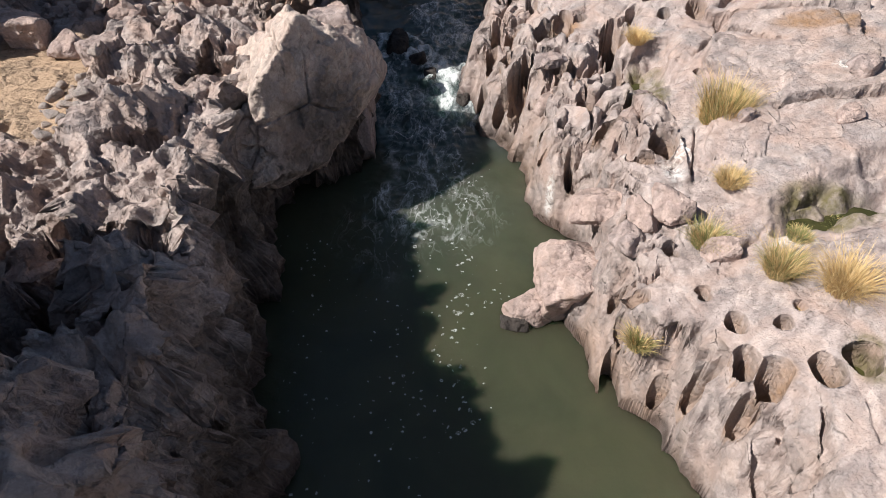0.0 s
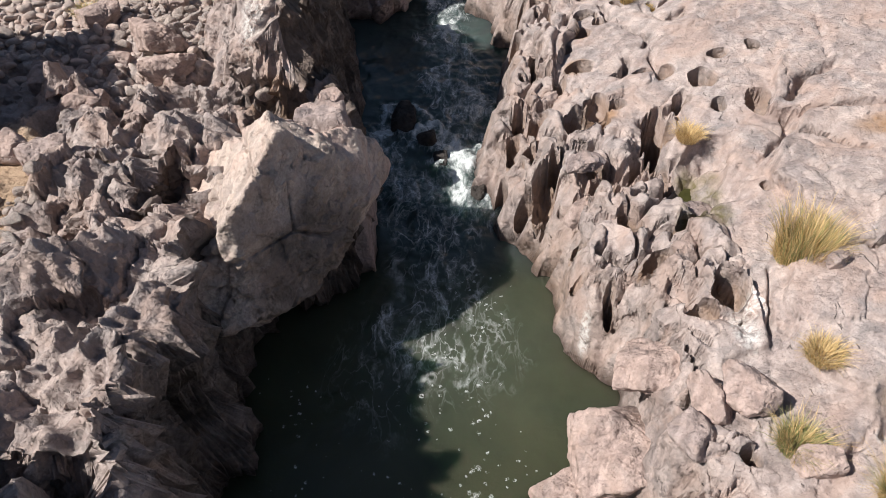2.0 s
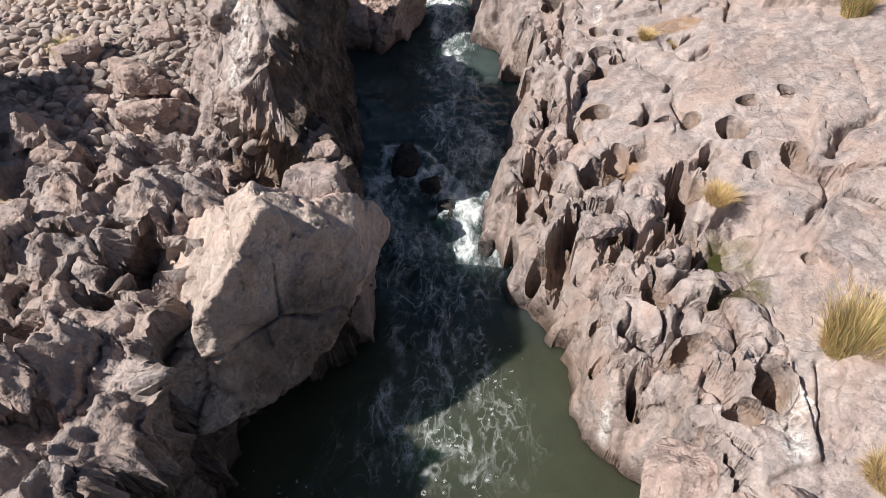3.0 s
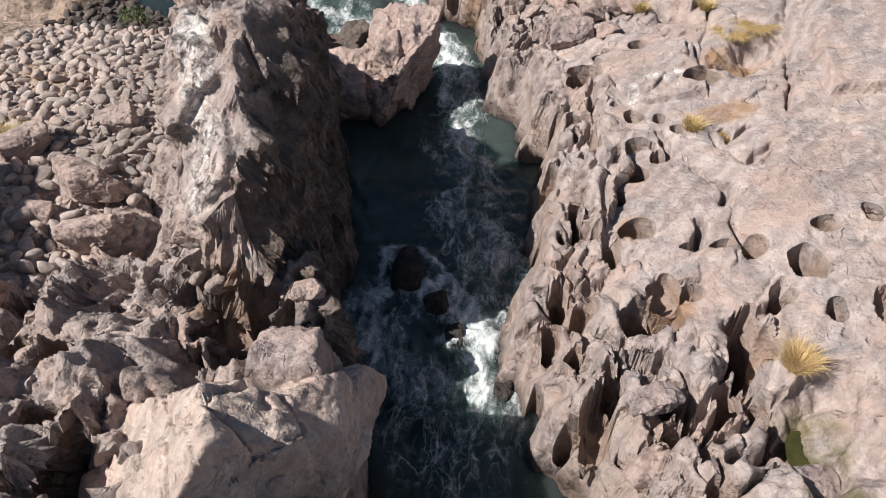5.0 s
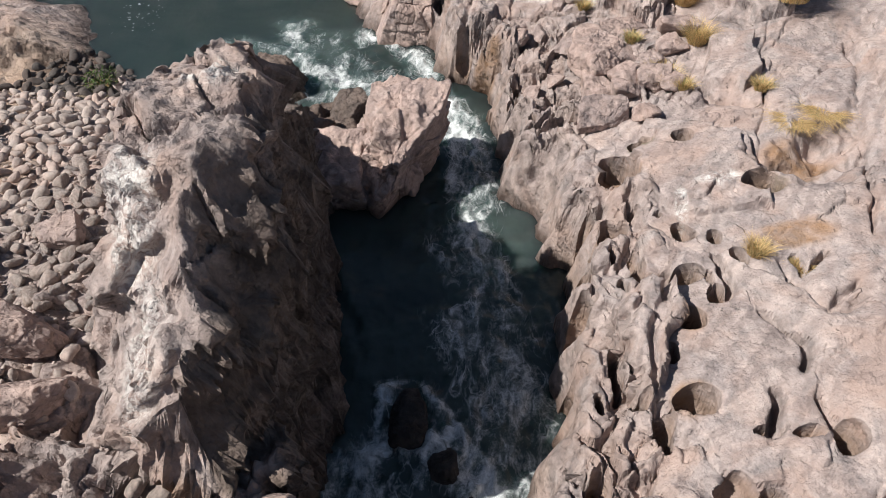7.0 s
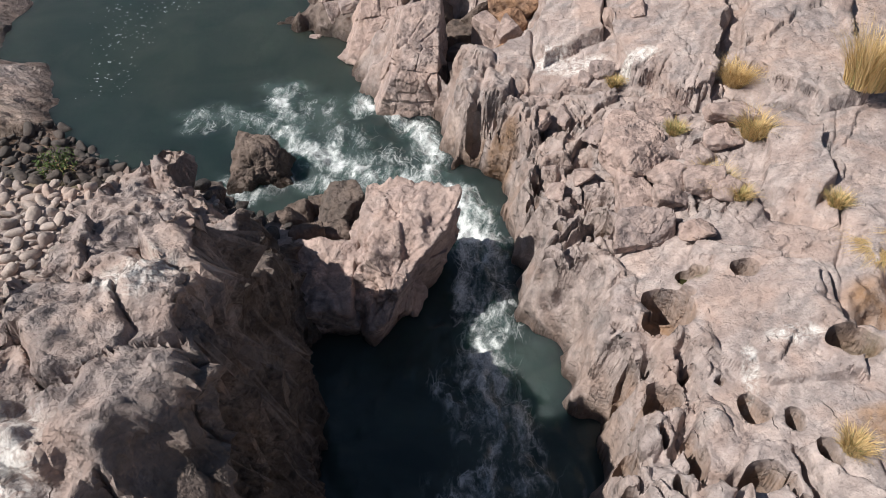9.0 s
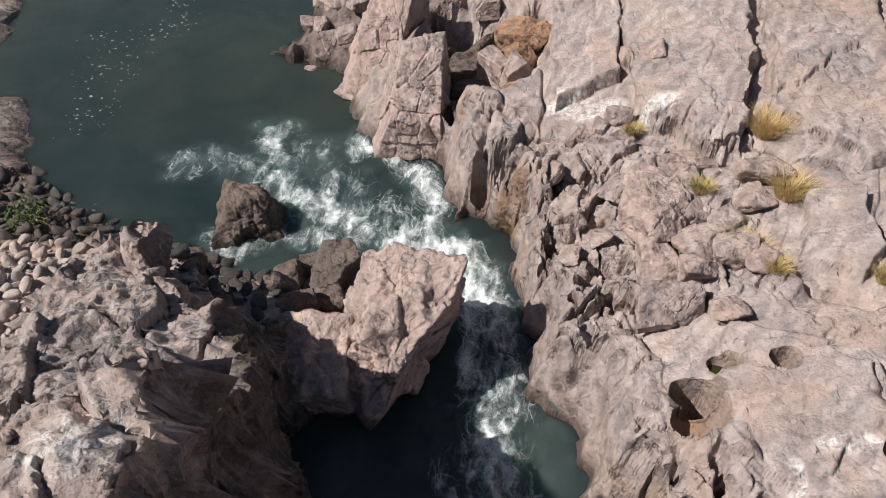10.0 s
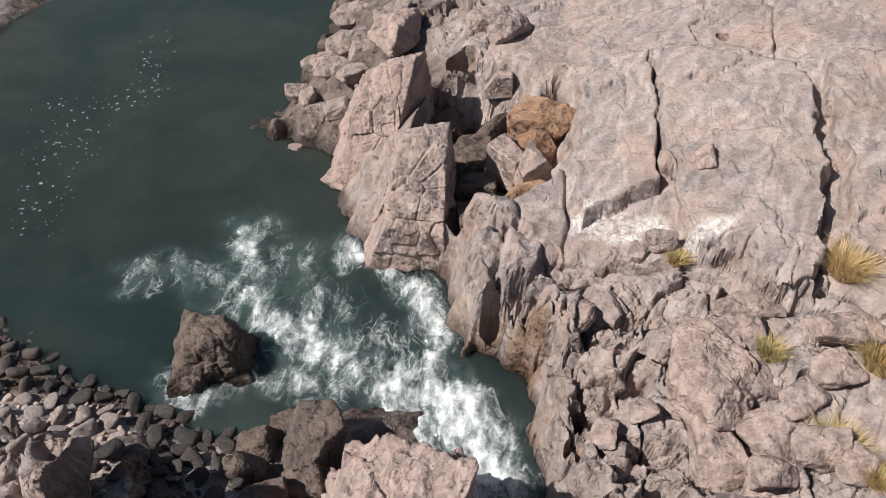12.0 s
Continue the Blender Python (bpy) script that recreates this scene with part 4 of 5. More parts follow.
def build_water():
    ax = axis([(-150, 20), (-30, 2), (-17, 0.25), (-9, 0.08), (-4.4, 0.045), (1.9, 0.07), (5, 1), (6, 1)])
    ay = axis([(-150, 20), (-10, 2), (3, 0.09), (11, 0.05), (36.5, 0.12), (48, 1), (60, 10), (150, 1)])
    x, y = np.meshgrid(ax, ay)
    shore = -inside_distance(RIVER, x, y)
    white, churn = np.zeros_like(x), np.zeros_like(x)
    wx, wy = x + 0.25 * fbm(x * 1.3, y * 1.3, seed=105, octaves=3), y + 0.25 * fbm(x * 1.3, y * 1.3, seed=106, octaves=3)
    for line, half, strength in FOAM:
        d = line_distance(line, wx, wy)
        white = np.maximum(white, strength * step(1.9, 0.2, d / half))
        churn = np.maximum(churn, strength * step(2.6, 0.2, d / half))
    fleck = np.zeros_like(x)
    for line, half, strength in FLECKS:
        fleck = np.maximum(fleck, strength * step(1.6, 0.1, line_distance(line, wx, wy) / half))
    z = water_level(y) + 0.008 * fbm(x * 2.0, y * 2.0, seed=101, octaves=3)
    z = z + 0.028 * step(15, 17, y) * step(31, 28, y) * fbm(x * 2.2, y * 1.6, seed=102, octaves=3)
    lump = 1 - np.abs(fbm(x * 1.7, y * 1.7, seed=103, octaves=4))
    z = z + churn * (0.16 * (lump - 0.6) + 0.07 * fbm(x * 5, y * 5, seed=104, octaves=3)) + 0.07 * white ** 2
    # the drop over the lip of the first fall
    z = z + 0.16 * step(0.9, 0.0, np.sqrt((x - 0.1) ** 2 + (y - 18.9) ** 2)) + 0.12 * step(1.0, 0.0, np.sqrt((x + 0.9) ** 2 + (y - 30.2) ** 2))
    f = quads(*x.shape)
    keep = (shore.ravel()[f] < 1.0).any(1)
    # murky tint, with the sunlit lower pool and far pool's sky sheen painted in
    lit_murk = np.maximum(step(15.9, 14.6, y + 0.5 * vnoise(x, y * 0.5, seed=107)), 0.22 * step(32, 37, y))
    # aerated water, plus a pale base that brightens the shaded gorge
    air_lift = np.clip(np.maximum(0.36 * step(14.6, 16.6, y + 0.4 * vnoise(x, y, seed=108)) * step(31, 29.5, y), 1.05 * churn), 0, 1)
    me = mesh_from("water", np.stack([x, y, z], -1).reshape(-1, 3), f[keep], M_WATER, True, (("foam", white), ("fleck", fleck), ("lit_murk", lit_murk), ("air_lift", air_lift)))
    return tagged(new("water", me), "murky green river with white rapids and drifting foam", "river", kind="structure")


def water_material():
    m, t, b = material("river_water", 0.06)
    co = nd(t, "ShaderNodeNewGeometry").outputs["Position"]
    b.inputs["IOR"].default_value = 1.33
    b.inputs["Specular IOR Level"].default_value = 0.5
    big = noise_node(t, co, 0.5, 4, 0.55, 0.6)
    # olive holds sunlight as well as murk; the teal is the shaded reach
    col = mixed(t, attribute(t, "lit_murk"), ramp(t, big, (0.35, (0.017, 0.030, 0.030)), (0.65, (0.030, 0.044, 0.040))), ramp(t, big, (0.3, (0.046, 0.053, 0.032)), (0.7, (0.068, 0.071, 0.041))))
    # light scatters in the turbid water
    b.inputs["Subsurface Weight"].default_value = 1.0
    b.inputs["Subsurface Scale"].default_value = 1.0
    b.inputs["Subsurface Radius"].default_value = (1.6, 2.4, 2.0)
    col = mixed(t, attribute(t, "air_lift"), col, ramp(t, big, (0.3, (0.055, 0.085, 0.085)), (0.7, (0.115, 0.155, 0.147))))
    foam = math_node(t, "MULTIPLY", attribute(t, "foam"), ramp(t, noise_node(t, co, 0.8, 3, 0.5, 0.5), (0.3, 0.7), (0.7, 1.25)))
    curl = t.nodes.new("ShaderNodeTexNoise")
    curl.inputs["Scale"].default_value, curl.inputs["Detail"].default_value = 0.8, 1.0
    t.links.new(co, curl.inputs["Vector"])
    shift = t.nodes.new("ShaderNodeVectorMath")
    shift.operation = "MULTIPLY_ADD"
    shift.inputs[1].default_value = (0.5, 0.5, 0.0)
    t.links.new(curl.outputs["Color"], shift.inputs[0])
    t.links.new(co, shift.inputs[2])
    flow = nd(t, "ShaderNodeMapping", Scale=(1.0, 0.5, 1.0))
    t.links.new(shift.outputs[0], flow.inputs[0])
    cw = flow.outputs[0]
    n1 = noise_node(t, cw, 1.5, 7, 0.6, 1.0)
    n2 = noise_node(t, cw, 5.5, 8, 0.68, 0.8)
    n3 = noise_node(t, co, 19.0, 6, 0.72, 0.3)
    # torn patches of white water
    value = math_node(t, "MULTIPLY_ADD", math_node(t, "SUBTRACT", n1, 0.5), 1.3, math_node(t, "MULTIPLY", foam, 1.06))
    value = math_node(t, "MULTIPLY_ADD", math_node(t, "SUBTRACT", n2, 0.5), 1.5, value)
    value = math_node(t, "MULTIPLY_ADD", math_node(t, "SUBTRACT", n3, 0.5), 0.7, value)
    gate = ramp(t, foam, (0.05, 0.0), (0.35, 1.0))
    mask = math_node(t, "MULTIPLY", ramp(t, value, (0.34, 0.0), (0.55, 0.20), (0.78, 0.60), (1.02, 1.0)), gate)
    # nets of foam that the eddies draw out
    bend = t.nodes.new("ShaderNodeTexNoise")
    bend.inputs["Scale"].default_value, bend.inputs["Detail"].default_value = 2.0, 4.0
    t.links.new(cw, bend.inputs["Vector"])
    swirl = vector_node(t, "MULTIPLY_ADD", bend.outputs["Color"], (1.1, 1.1, 0.0), cw)
    lines = None
    for size, width in ((1.5, 0.055), (3.6, 0.075)):
        net = nd(t, "ShaderNodeTexVoronoi", Scale=size, Randomness=1.0)
        net.feature = "DISTANCE_TO_EDGE"
        t.links.new(swirl, net.inputs["Vector"])
        one = math_node(t, "MULTIPLY", ramp(t, net.outputs["Distance"], (0.0, 1.0), (width, 0.0)), 1.0 if size < 2 else 0.7)
        lines = one if lines is None else math_node(t, "MAXIMUM", lines, one)
    torn_net = math_node(t, "MULTIPLY", ramp(t, n1, (0.42, 0.0), (0.58, 1.0)), ramp(t, n2, (0.36, 0.1), (0.6, 1.0)))
    lines = math_node(t, "MULTIPLY", math_node(t, "MULTIPLY", lines, torn_net), math_node(t, "MULTIPLY", ramp(t, foam, (0.04, 0.0), (0.22, 1.0)), 0.80))
    mask = math_node(t, "MAXIMUM", mask, lines)
    # drifting flecks on the calm water
    fl = attribute(t, "fleck")
    vor = nd(t, "ShaderNodeTexVoronoi", Scale=6.0, Randomness=1.0)
    t.links.new(co, vor.inputs["Vector"])
    group = noise_node(t, co, 2.2, 5, 0.7, 2.5)
    spot = math_node(t, "LESS_THAN", vor.outputs["Distance"], math_node(t, "MULTIPLY", math_node(t, "MULTIPLY", fl, ramp(t, group, (0.44, 0.0), (0.56, 1.0))), 1.05))
    torn = ramp(t, noise_node(t, co, 24.0, 4, 0.7), (0.44, 0.0), (0.56, 1.0))
    mask = math_node(t, "MAXIMUM", mask, math_node(t, "MULTIPLY", math_node(t, "MULTIPLY", spot, torn), 0.55))
    col = mixed(t, mask, col, (0.74, 0.77, 0.77))
    t.links.new(col, b.inputs["Base Color"])
    t.links.new(ramp(t, mask, (0.02, 1.0), (0.3, 0.0)), b.inputs["Subsurface Weight"])
    t.links.new(math_node(t, "MULTIPLY_ADD", mask, 0.6, 0.06), b.inputs["Roughness"])
    ripple = math_node(t, "MULTIPLY_ADD", noise_node(t, co, 9.0, 4, 0.55, 0.8), 0.35, noise_node(t, co, 2.0, 3, 0.5, 0.5))
    bump(t, b, math_node(t, "ADD", ripple, math_node(t, "MULTIPLY", value, 0.25)), 0.16, 0.12)
    return m


M_WATER = water_material()
water = build_water()


# ---------------------------------------------------------------- loose rocks
def ball(level):
    """A finely divided ball: corners and triangles."""
    g = (1 + 5 ** 0.5) / 2
    v = [(-1, g, 0), (1, g, 0), (-1, -g, 0), (1, -g, 0), (0, -1, g), (0, 1, g), (0, -1, -g), (0, 1, -g), (g, 0, -1), (g, 0, 1), (-g, 0, -1), (-g, 0, 1)]
    f = [(0, 11, 5), (0, 5, 1), (0, 1, 7), (0, 7, 10), (0, 10, 11), (1, 5, 9), (5, 11, 4), (11, 10, 2), (10, 7, 6), (7, 1, 8),
         (3, 9, 4), (3, 4, 2), (3, 2, 6), (3, 6, 8), (3, 8, 9), (4, 9, 5), (2, 4, 11), (6, 2, 10), (8, 6, 7), (9, 8, 1)]
    v, f = np.array(v, float), np.array(f, np.int32)
    for _ in range(level):
        n = len(v)
        e = np.sort(np.concatenate([f[:, [0, 1]], f[:, [1, 2]], f[:, [2, 0]]]), 1)
        u, back = np.unique(e, axis=0, return_inverse=True)
        back = back.ravel()
        m = (v[u[:, 0]] + v[u[:, 1]]) / 2
        v = np.concatenate([v, m])
        k = len(f)
        a, b, c = n + back[:k], n + back[k:2 * k], n + back[2 * k:]
        f = np.concatenate([np.stack([f[:, 0], a, c], 1), np.stack([f[:, 1], b, a], 1), np.stack([f[:, 2], c, b], 1), np.stack([a, b, c], 1)])
    return v / np.linalg.norm(v, axis=1)[:, None], f


BALLS = {k: ball(k) for k in (1, 2, 3, 4, 5, 6)}


def worn(p, v, size, seed, relief, scoop, facet=0.06):
    """Wear of a rock's skin, outwards along v."""
    k = 1.6 / size
    x, y, z = p.T + seed * 3.1
    push = relief * size * fbm(x * k, y * k, z * k, seed=seed, octaves=6, gain=0.58)
    if scoop:
        f1, f2, own = cells(x * k * 1.2, y * k * 1.2, z * k * 1.2, seed=seed)
        push = push + scoop * size * (f1 * f1 - 0.35)
        f1, f2, own = cells(x * k * 2.9, y * k * 2.9, z * k * 2.9, seed=seed + 5)
        push = push + 0.35 * scoop * size * (f1 * f1 - 0.35)
    f1, f2, own = cells(x * k * 1.5, y * k * 1.5, z * k * 1.5, seed=seed + 9)
    g1, g2, gown = cells(x * k * 4.0, y * k * 4.0, z * k * 4.0, seed=seed + 13)
    push = push + facet * size * ((own - 0.5) + 0.4 * (gown - 0.5) - 0.5 * step(0.07, 0.0, f2 - f1))
    return p + v * push[:, None]


def rock_mesh(name, size, seed, level=4, sharp=9.0, faces=14, relief=0.06, scoop=0.0, mat=None, facet=0.05):
    """A broken block: planes struck off a ball, rounded by sharp, then worn. size: half extents in metres."""
    rng = np.random.default_rng(seed)
    v, f = BALLS[level]
    n = rng.normal(size=(faces, 3))
    n /= np.linalg.norm(n, axis=1)[:, None]
    d = rng.uniform(0.62, 1.0, faces)
    n = np.concatenate([n, np.eye(3), -np.eye(3)])
    d = np.concatenate([d, np.full(6, 1.0)])
    r = ((np.clip(v @ n.T, 0, None) / d) ** sharp).sum(1) ** (-1 / sharp)
    p = v * r[:, None] * np.array(size)
    return mesh_from(name, worn(p, v, max(size), seed, relief, scoop, facet), f, mat or M_ROCK, True)


def block_mesh(name, middle, planes, seed, level=6, sharp=26.0, relief=0.05, scoop=0.08, mat=None, wet=None, brown_side=None):
    """A block bounded by planes, each given as a direction and a point that it passes through; the origin is the middle."""
    v, f = BALLS[level]
    c = np.array(middle)
    total = 0
    for way, point in planes:
        q = np.array(way, float) / np.linalg.norm(way)
        total = total + (np.clip(v @ q, 0, None) / (q @ (np.array(point) - c))) ** sharp
    p = v * (total ** (-1 / sharp))[:, None]
    p = worn(p, v, float(np.abs(p).max()), seed, relief, scoop)
    values = () if wet is None else (("wet", step(wet + 0.35, wet + 0.05, p[:, 2] + c[2] + 0.12 * vnoise(p[:, 0] * 3, p[:, 1] * 3, seed=2))),)
    # brown rock low on one side, with that side's shade put into the colour
    if brown_side:
        side = v @ (np.array(brown_side) / np.linalg.norm(brown_side))
        values += (("varnish_shade", 0.8 * step(0.25, 0.6, side + 0.12 * vnoise(p[:, 0] * 2, p[:, 2] * 2, seed=3)) * step(1.45, 1.05, p[:, 2] + 0.2 * vnoise(p[:, 0] * 2, p[:, 1] * 2, seed=4))),)
    return mesh_from(name, p, f, mat or M_ROCK, True, values)


def place(name, me, x, y, z, turn=0.0, tip=(0, 0), label="", group="", category="rock"):
    ob = new(name, me)
    ob.matrix_world = pose(x, y, z, tip[0], tip[1], turn)
    return tagged(ob, label, category, group)


BIG = (-3.1, 14.0, 2.7)
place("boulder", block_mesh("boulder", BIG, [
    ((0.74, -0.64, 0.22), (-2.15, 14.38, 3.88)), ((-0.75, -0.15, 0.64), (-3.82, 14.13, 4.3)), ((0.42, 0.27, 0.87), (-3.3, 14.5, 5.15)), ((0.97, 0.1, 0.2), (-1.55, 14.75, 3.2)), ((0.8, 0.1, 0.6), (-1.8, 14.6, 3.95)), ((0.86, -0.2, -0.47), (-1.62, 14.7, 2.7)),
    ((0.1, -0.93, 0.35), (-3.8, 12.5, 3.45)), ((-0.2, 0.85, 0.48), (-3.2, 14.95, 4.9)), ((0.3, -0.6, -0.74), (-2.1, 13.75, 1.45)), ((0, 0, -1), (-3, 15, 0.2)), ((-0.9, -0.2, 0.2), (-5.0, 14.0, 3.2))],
    9, 6, 60.0, 0.06, 0.07, M_PALE, wet=0.3, brown_side=(0.74, -0.64, -0.05)),
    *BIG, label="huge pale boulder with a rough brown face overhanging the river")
SHELF = (-2.75, 16.0, 2.3)
place("boulder", block_mesh("boulder", SHELF, [
    ((-0.12, 0.1, 0.98), (-2.7, 16.0, 4.2)), ((0.1, -1, 0.15), (-2.7, 15.5, 3.5)), ((1, 0.05, 0.1), (-2.1, 16.0, 3.5)), ((0, 1, 0.1), (-2.7, 16.45, 3.8)), ((-1, 0, 0.15), (-3.2, 16.0, 3.8)), ((0, 0, -1), (-2.7, 16, 0.4))],
    13, 5, 44.0, 0.05, 0.08, wet=0.4), *SHELF, label="flat-topped pink block wedged behind a huge boulder")
MID = (-1.95, 27.4, 1.4)
place("boulder", block_mesh("boulder", MID, [
    ((0.78, -0.55, -0.25), (-2.0, 26.4, 2.0)), ((0.95, 0.1, -0.12), (-1.02, 28.0, 2.0)), ((-0.12, -0.25, 0.95), (-1.75, 27.9, 2.98)), ((0, 1, 0.2), (-2, 28.7, 2)), ((-0.95, -0.1, 0.25), (-2.85, 27.9, 2.3)),
    ((-0.75, -0.62, 0.2), (-2.4, 26.65, 1.9)), ((0.1, -0.9, -0.4), (-2.1, 26.1, 1.6)), ((-0.4, -0.6, 0.7), (-2.2, 26.9, 2.45)), ((0, 0, -1), (-2, 27, -0.3))], 19, 6, 18.0, 0.10, 0.32, wet=0.6),
    *MID, label="pink fluted block jutting into the white chute")
WMID = (-3.4, 27.1, 0.9)
place("boulder", block_mesh("boulder", WMID, [
    ((0.05, -0.95, -0.25), (-3.3, 26.3, 1.5)), ((0.98, -0.1, 0.1), (-2.72, 27, 1)), ((-0.1, -0.42, 0.9), (-3.4, 26.95, 1.95)), ((0, 0.9, 0.4), (-3.4, 27.9, 1.6)), ((-1, 0, 0.1), (-4.2, 27, 1)), ((0, 0, -1), (-3.4, 27, -0.3))],
    23, 5, 30.0, 0.06, 0.12, wet=0.6), *WMID, label="grey flat-topped block leaning beside a dark cleft")
RIV = (-5.75, 31.25, 1.15)
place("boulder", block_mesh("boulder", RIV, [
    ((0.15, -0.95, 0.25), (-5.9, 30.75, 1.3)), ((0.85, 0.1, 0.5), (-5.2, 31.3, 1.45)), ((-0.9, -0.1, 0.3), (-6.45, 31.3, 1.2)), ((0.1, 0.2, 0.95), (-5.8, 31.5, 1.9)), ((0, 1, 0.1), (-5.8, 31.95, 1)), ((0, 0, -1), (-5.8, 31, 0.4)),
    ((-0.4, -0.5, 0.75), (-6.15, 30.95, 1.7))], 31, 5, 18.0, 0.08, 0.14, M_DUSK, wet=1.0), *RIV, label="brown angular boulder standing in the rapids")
CRAG = (-2.2, 35.2, 2.1)
place("crag", block_mesh("crag", CRAG, [
    ((0.08, -0.70, 0.71), (-2.1, 34.75, 2.75)), ((0.97, -0.1, 0.1), (-1.5, 35.2, 2.5)), ((-0.9, -0.15, 0.35), (-2.75, 35.2, 2.8)), ((-0.2, 0.25, 0.95), (-2.15, 35.5, 3.4)), ((0.1, 1, 0.1), (-2.2, 36.1, 2.3)),
    ((0, -1, 0.1), (-2.2, 33.95, 1.6)), ((0, 0, -1), (-2.2, 35, 0.9))], 37, 6, 60.0, 0.035, 0.03), *CRAG, label="upright layered crag of split brown rock", category="rock")
HORN = (-3.05, 37.75, 2.3)
place("crag", block_mesh("crag", HORN, [
    ((-0.25, -0.80, 0.54), (-3.1, 37.4, 2.8)), ((0.88, -0.46, 0.05), (-2.4, 37.75, 2.8)), ((-0.9, -0.1, 0.4), (-3.95, 37.8, 2.4)), ((-0.35, 0.2, 0.92), (-2.6, 37.9, 3.75)), ((0, 1, 0.1), (-2.8, 38.5, 2.6)), ((0, 0, -1), (-2.8, 37.6, 1.0))],
    41, 6, 60.0, 0.035, 0.03), *HORN, label="leaning brown rock horn with a sheer shaded side", category="rock")

# single rocks: x, y, half extents, turn
SUNNY = [(1.1, 32.44, 0.38, 0.26, 0.18, 10), (1.4, 31.44, 0.2, 0.3, 0.2, 20), (0.91, 31.28, 0.26, 0.2, 0.18, 40), (2.61, 29.8, 0.55, 0.75, 0.45, -15), (3.23, 30.72, 0.34, 0.26, 0.2, 10),
         (3.5, 31.22, 0.55, 0.28, 0.18, 5), (3.35, 29.71, 0.36, 0.3, 0.28, 30), (3.25, 28.91, 0.34, 0.36, 0.3, 70), (3.93, 29.55, 0.38, 0.32, 0.26, 15), (2.68, 28.69, 0.36, 0.5, 0.34, 0),
         (2.12, 30.67, 0.46, 0.32, 0.26, 5), (4.86, 30.48, 0.62, 0.32, 0.22, 0), (3.29, 34.07, 0.2, 0.26, 0.12, 0)]
SUNNY_B = [(2.33, 32.62, 0.26, 0.2, 0.2, 0), (1.99, 32.55, 0.16, 0.18, 0.15, 0), (2.99, 30.34, 0.24, 0.2, 0.2, 50), (3.17, 28.29, 0.3, 0.26, 0.25, 10), (3.84, 28.66, 0.36, 0.3, 0.26, 0),
           (4.24, 28.36, 0.3, 0.28, 0.24, 80), (1.11, 29.3, 0.22, 0.26, 0.2, 0), (1.73, 29.62, 0.2, 0.2, 0.18, 0), (4.46, 29.85, 0.36, 0.26, 0.22, 0), (2.63, 29.17, 0.22, 0.26, 0.24, 0),
           (3.47, 27.3, 0.24, 0.2, 0.24, 0), (2.5, 27.6, 0.55, 0.4, 0.36, 10), (8.13, 12.27, 0.26, 0.2, 0.14, 0), (9.0, 13.7, 0.36, 0.28, 0.2, 0)]
SUNNY_C = [(6.22, 12.5, 0.17, 0.14, 0.13, 0), (3.4, 11.55, 0.78, 0.5, 0.36, -8), (2.8, 10.5, 0.86, 0.72, 0.48, 12), (2.62, 16.24, 0.46, 0.2, 0.16, 15), (4.82, 15.06, 0.36, 0.32, 0.28, 0),
           (2.73, 15.6, 0.4, 0.36, 0.3, 30), (3.85, 10.35, 0.24, 0.4, 0.3, 0), (4.35, 10.3, 0.34, 0.36, 0.28, 0), (3.5, 9.75, 0.3, 0.34, 0.26, 20), (4.2, 9.4, 0.26, 0.22, 0.2, 0), (4.9, 9.2, 0.3, 0.22, 0.18, 0)]
SHADED = [(-7.5, 20.6, 0.6, 0.5, 0.42, 0), (-6.96, 19.45, 0.66, 0.42, 0.42, 12), (-9.24, 18.83, 0.5, 0.4, 0.4, 0), (-9.45, 22.1, 0.5, 0.42, 0.36, 40), (-8.07, 15.2, 0.5, 0.4, 0.42, 0), (-8.82, 15.5, 0.36, 0.3, 0.3, 0),
          (-10.2, 16.3, 0.6, 0.5, 0.5, 0), (-2.75, 17.85, 0.24, 0.2, 0.2, 0), (-7.9, 23.2, 0.42, 0.3, 0.3, 0), (-8.6, 20.2, 0.4, 0.45, 0.34, 30), (-8.3, 17.6, 0.5, 0.35, 0.4, 0)]
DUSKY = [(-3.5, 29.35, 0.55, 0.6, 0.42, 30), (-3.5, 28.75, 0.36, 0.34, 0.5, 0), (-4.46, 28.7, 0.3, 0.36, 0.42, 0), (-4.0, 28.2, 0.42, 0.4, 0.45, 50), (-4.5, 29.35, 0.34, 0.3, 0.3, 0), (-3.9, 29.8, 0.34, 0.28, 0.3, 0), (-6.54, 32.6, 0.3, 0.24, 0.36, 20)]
WET = [(-1.45, 20.75, 0.42, 0.55, 0.36, 20), (-0.75, 19.95, 0.3, 0.36, 0.34, 0), (-0.38, 19.2, 0.2, 0.36, 0.3, 10), (0.55, 17.9, 0.16, 0.22, 0.2, 0), (-7.9, 31.95, 0.36, 0.2, 0.16, 30), (-5.1, 30.6, 0.3, 0.24, 0.3, 0),
       (-6.9, 31.3, 0.24, 0.2, 0.3, 0)]
FAR_POINT = [(-5.68, 42.53, 0.5, 0.3, 0.28, 0), (-4.69, 41.39, 0.45, 0.32, 0.25, 37), (-4.14, 41.44, 0.6, 0.48, 0.33, 74), (-5.72, 40.1, 0.4, 0.36, 0.22, 21), (-5.0, 39.0, 0.45, 0.27, 0.25, 58), (-5.1, 43.09, 0.4, 0.28, 0.22, 5),
             (-3.05, 40.52, 0.9, 0.72, 0.5, 42), (-3.65, 39.29, 0.45, 0.41, 0.25, 79), (-3.25, 41.83, 0.5, 0.3, 0.28, 26), (-4.83, 40.29, 0.4, 0.28, 0.22, 63), (-5.52, 38.31, 0.35, 0.28, 0.19, 10)]
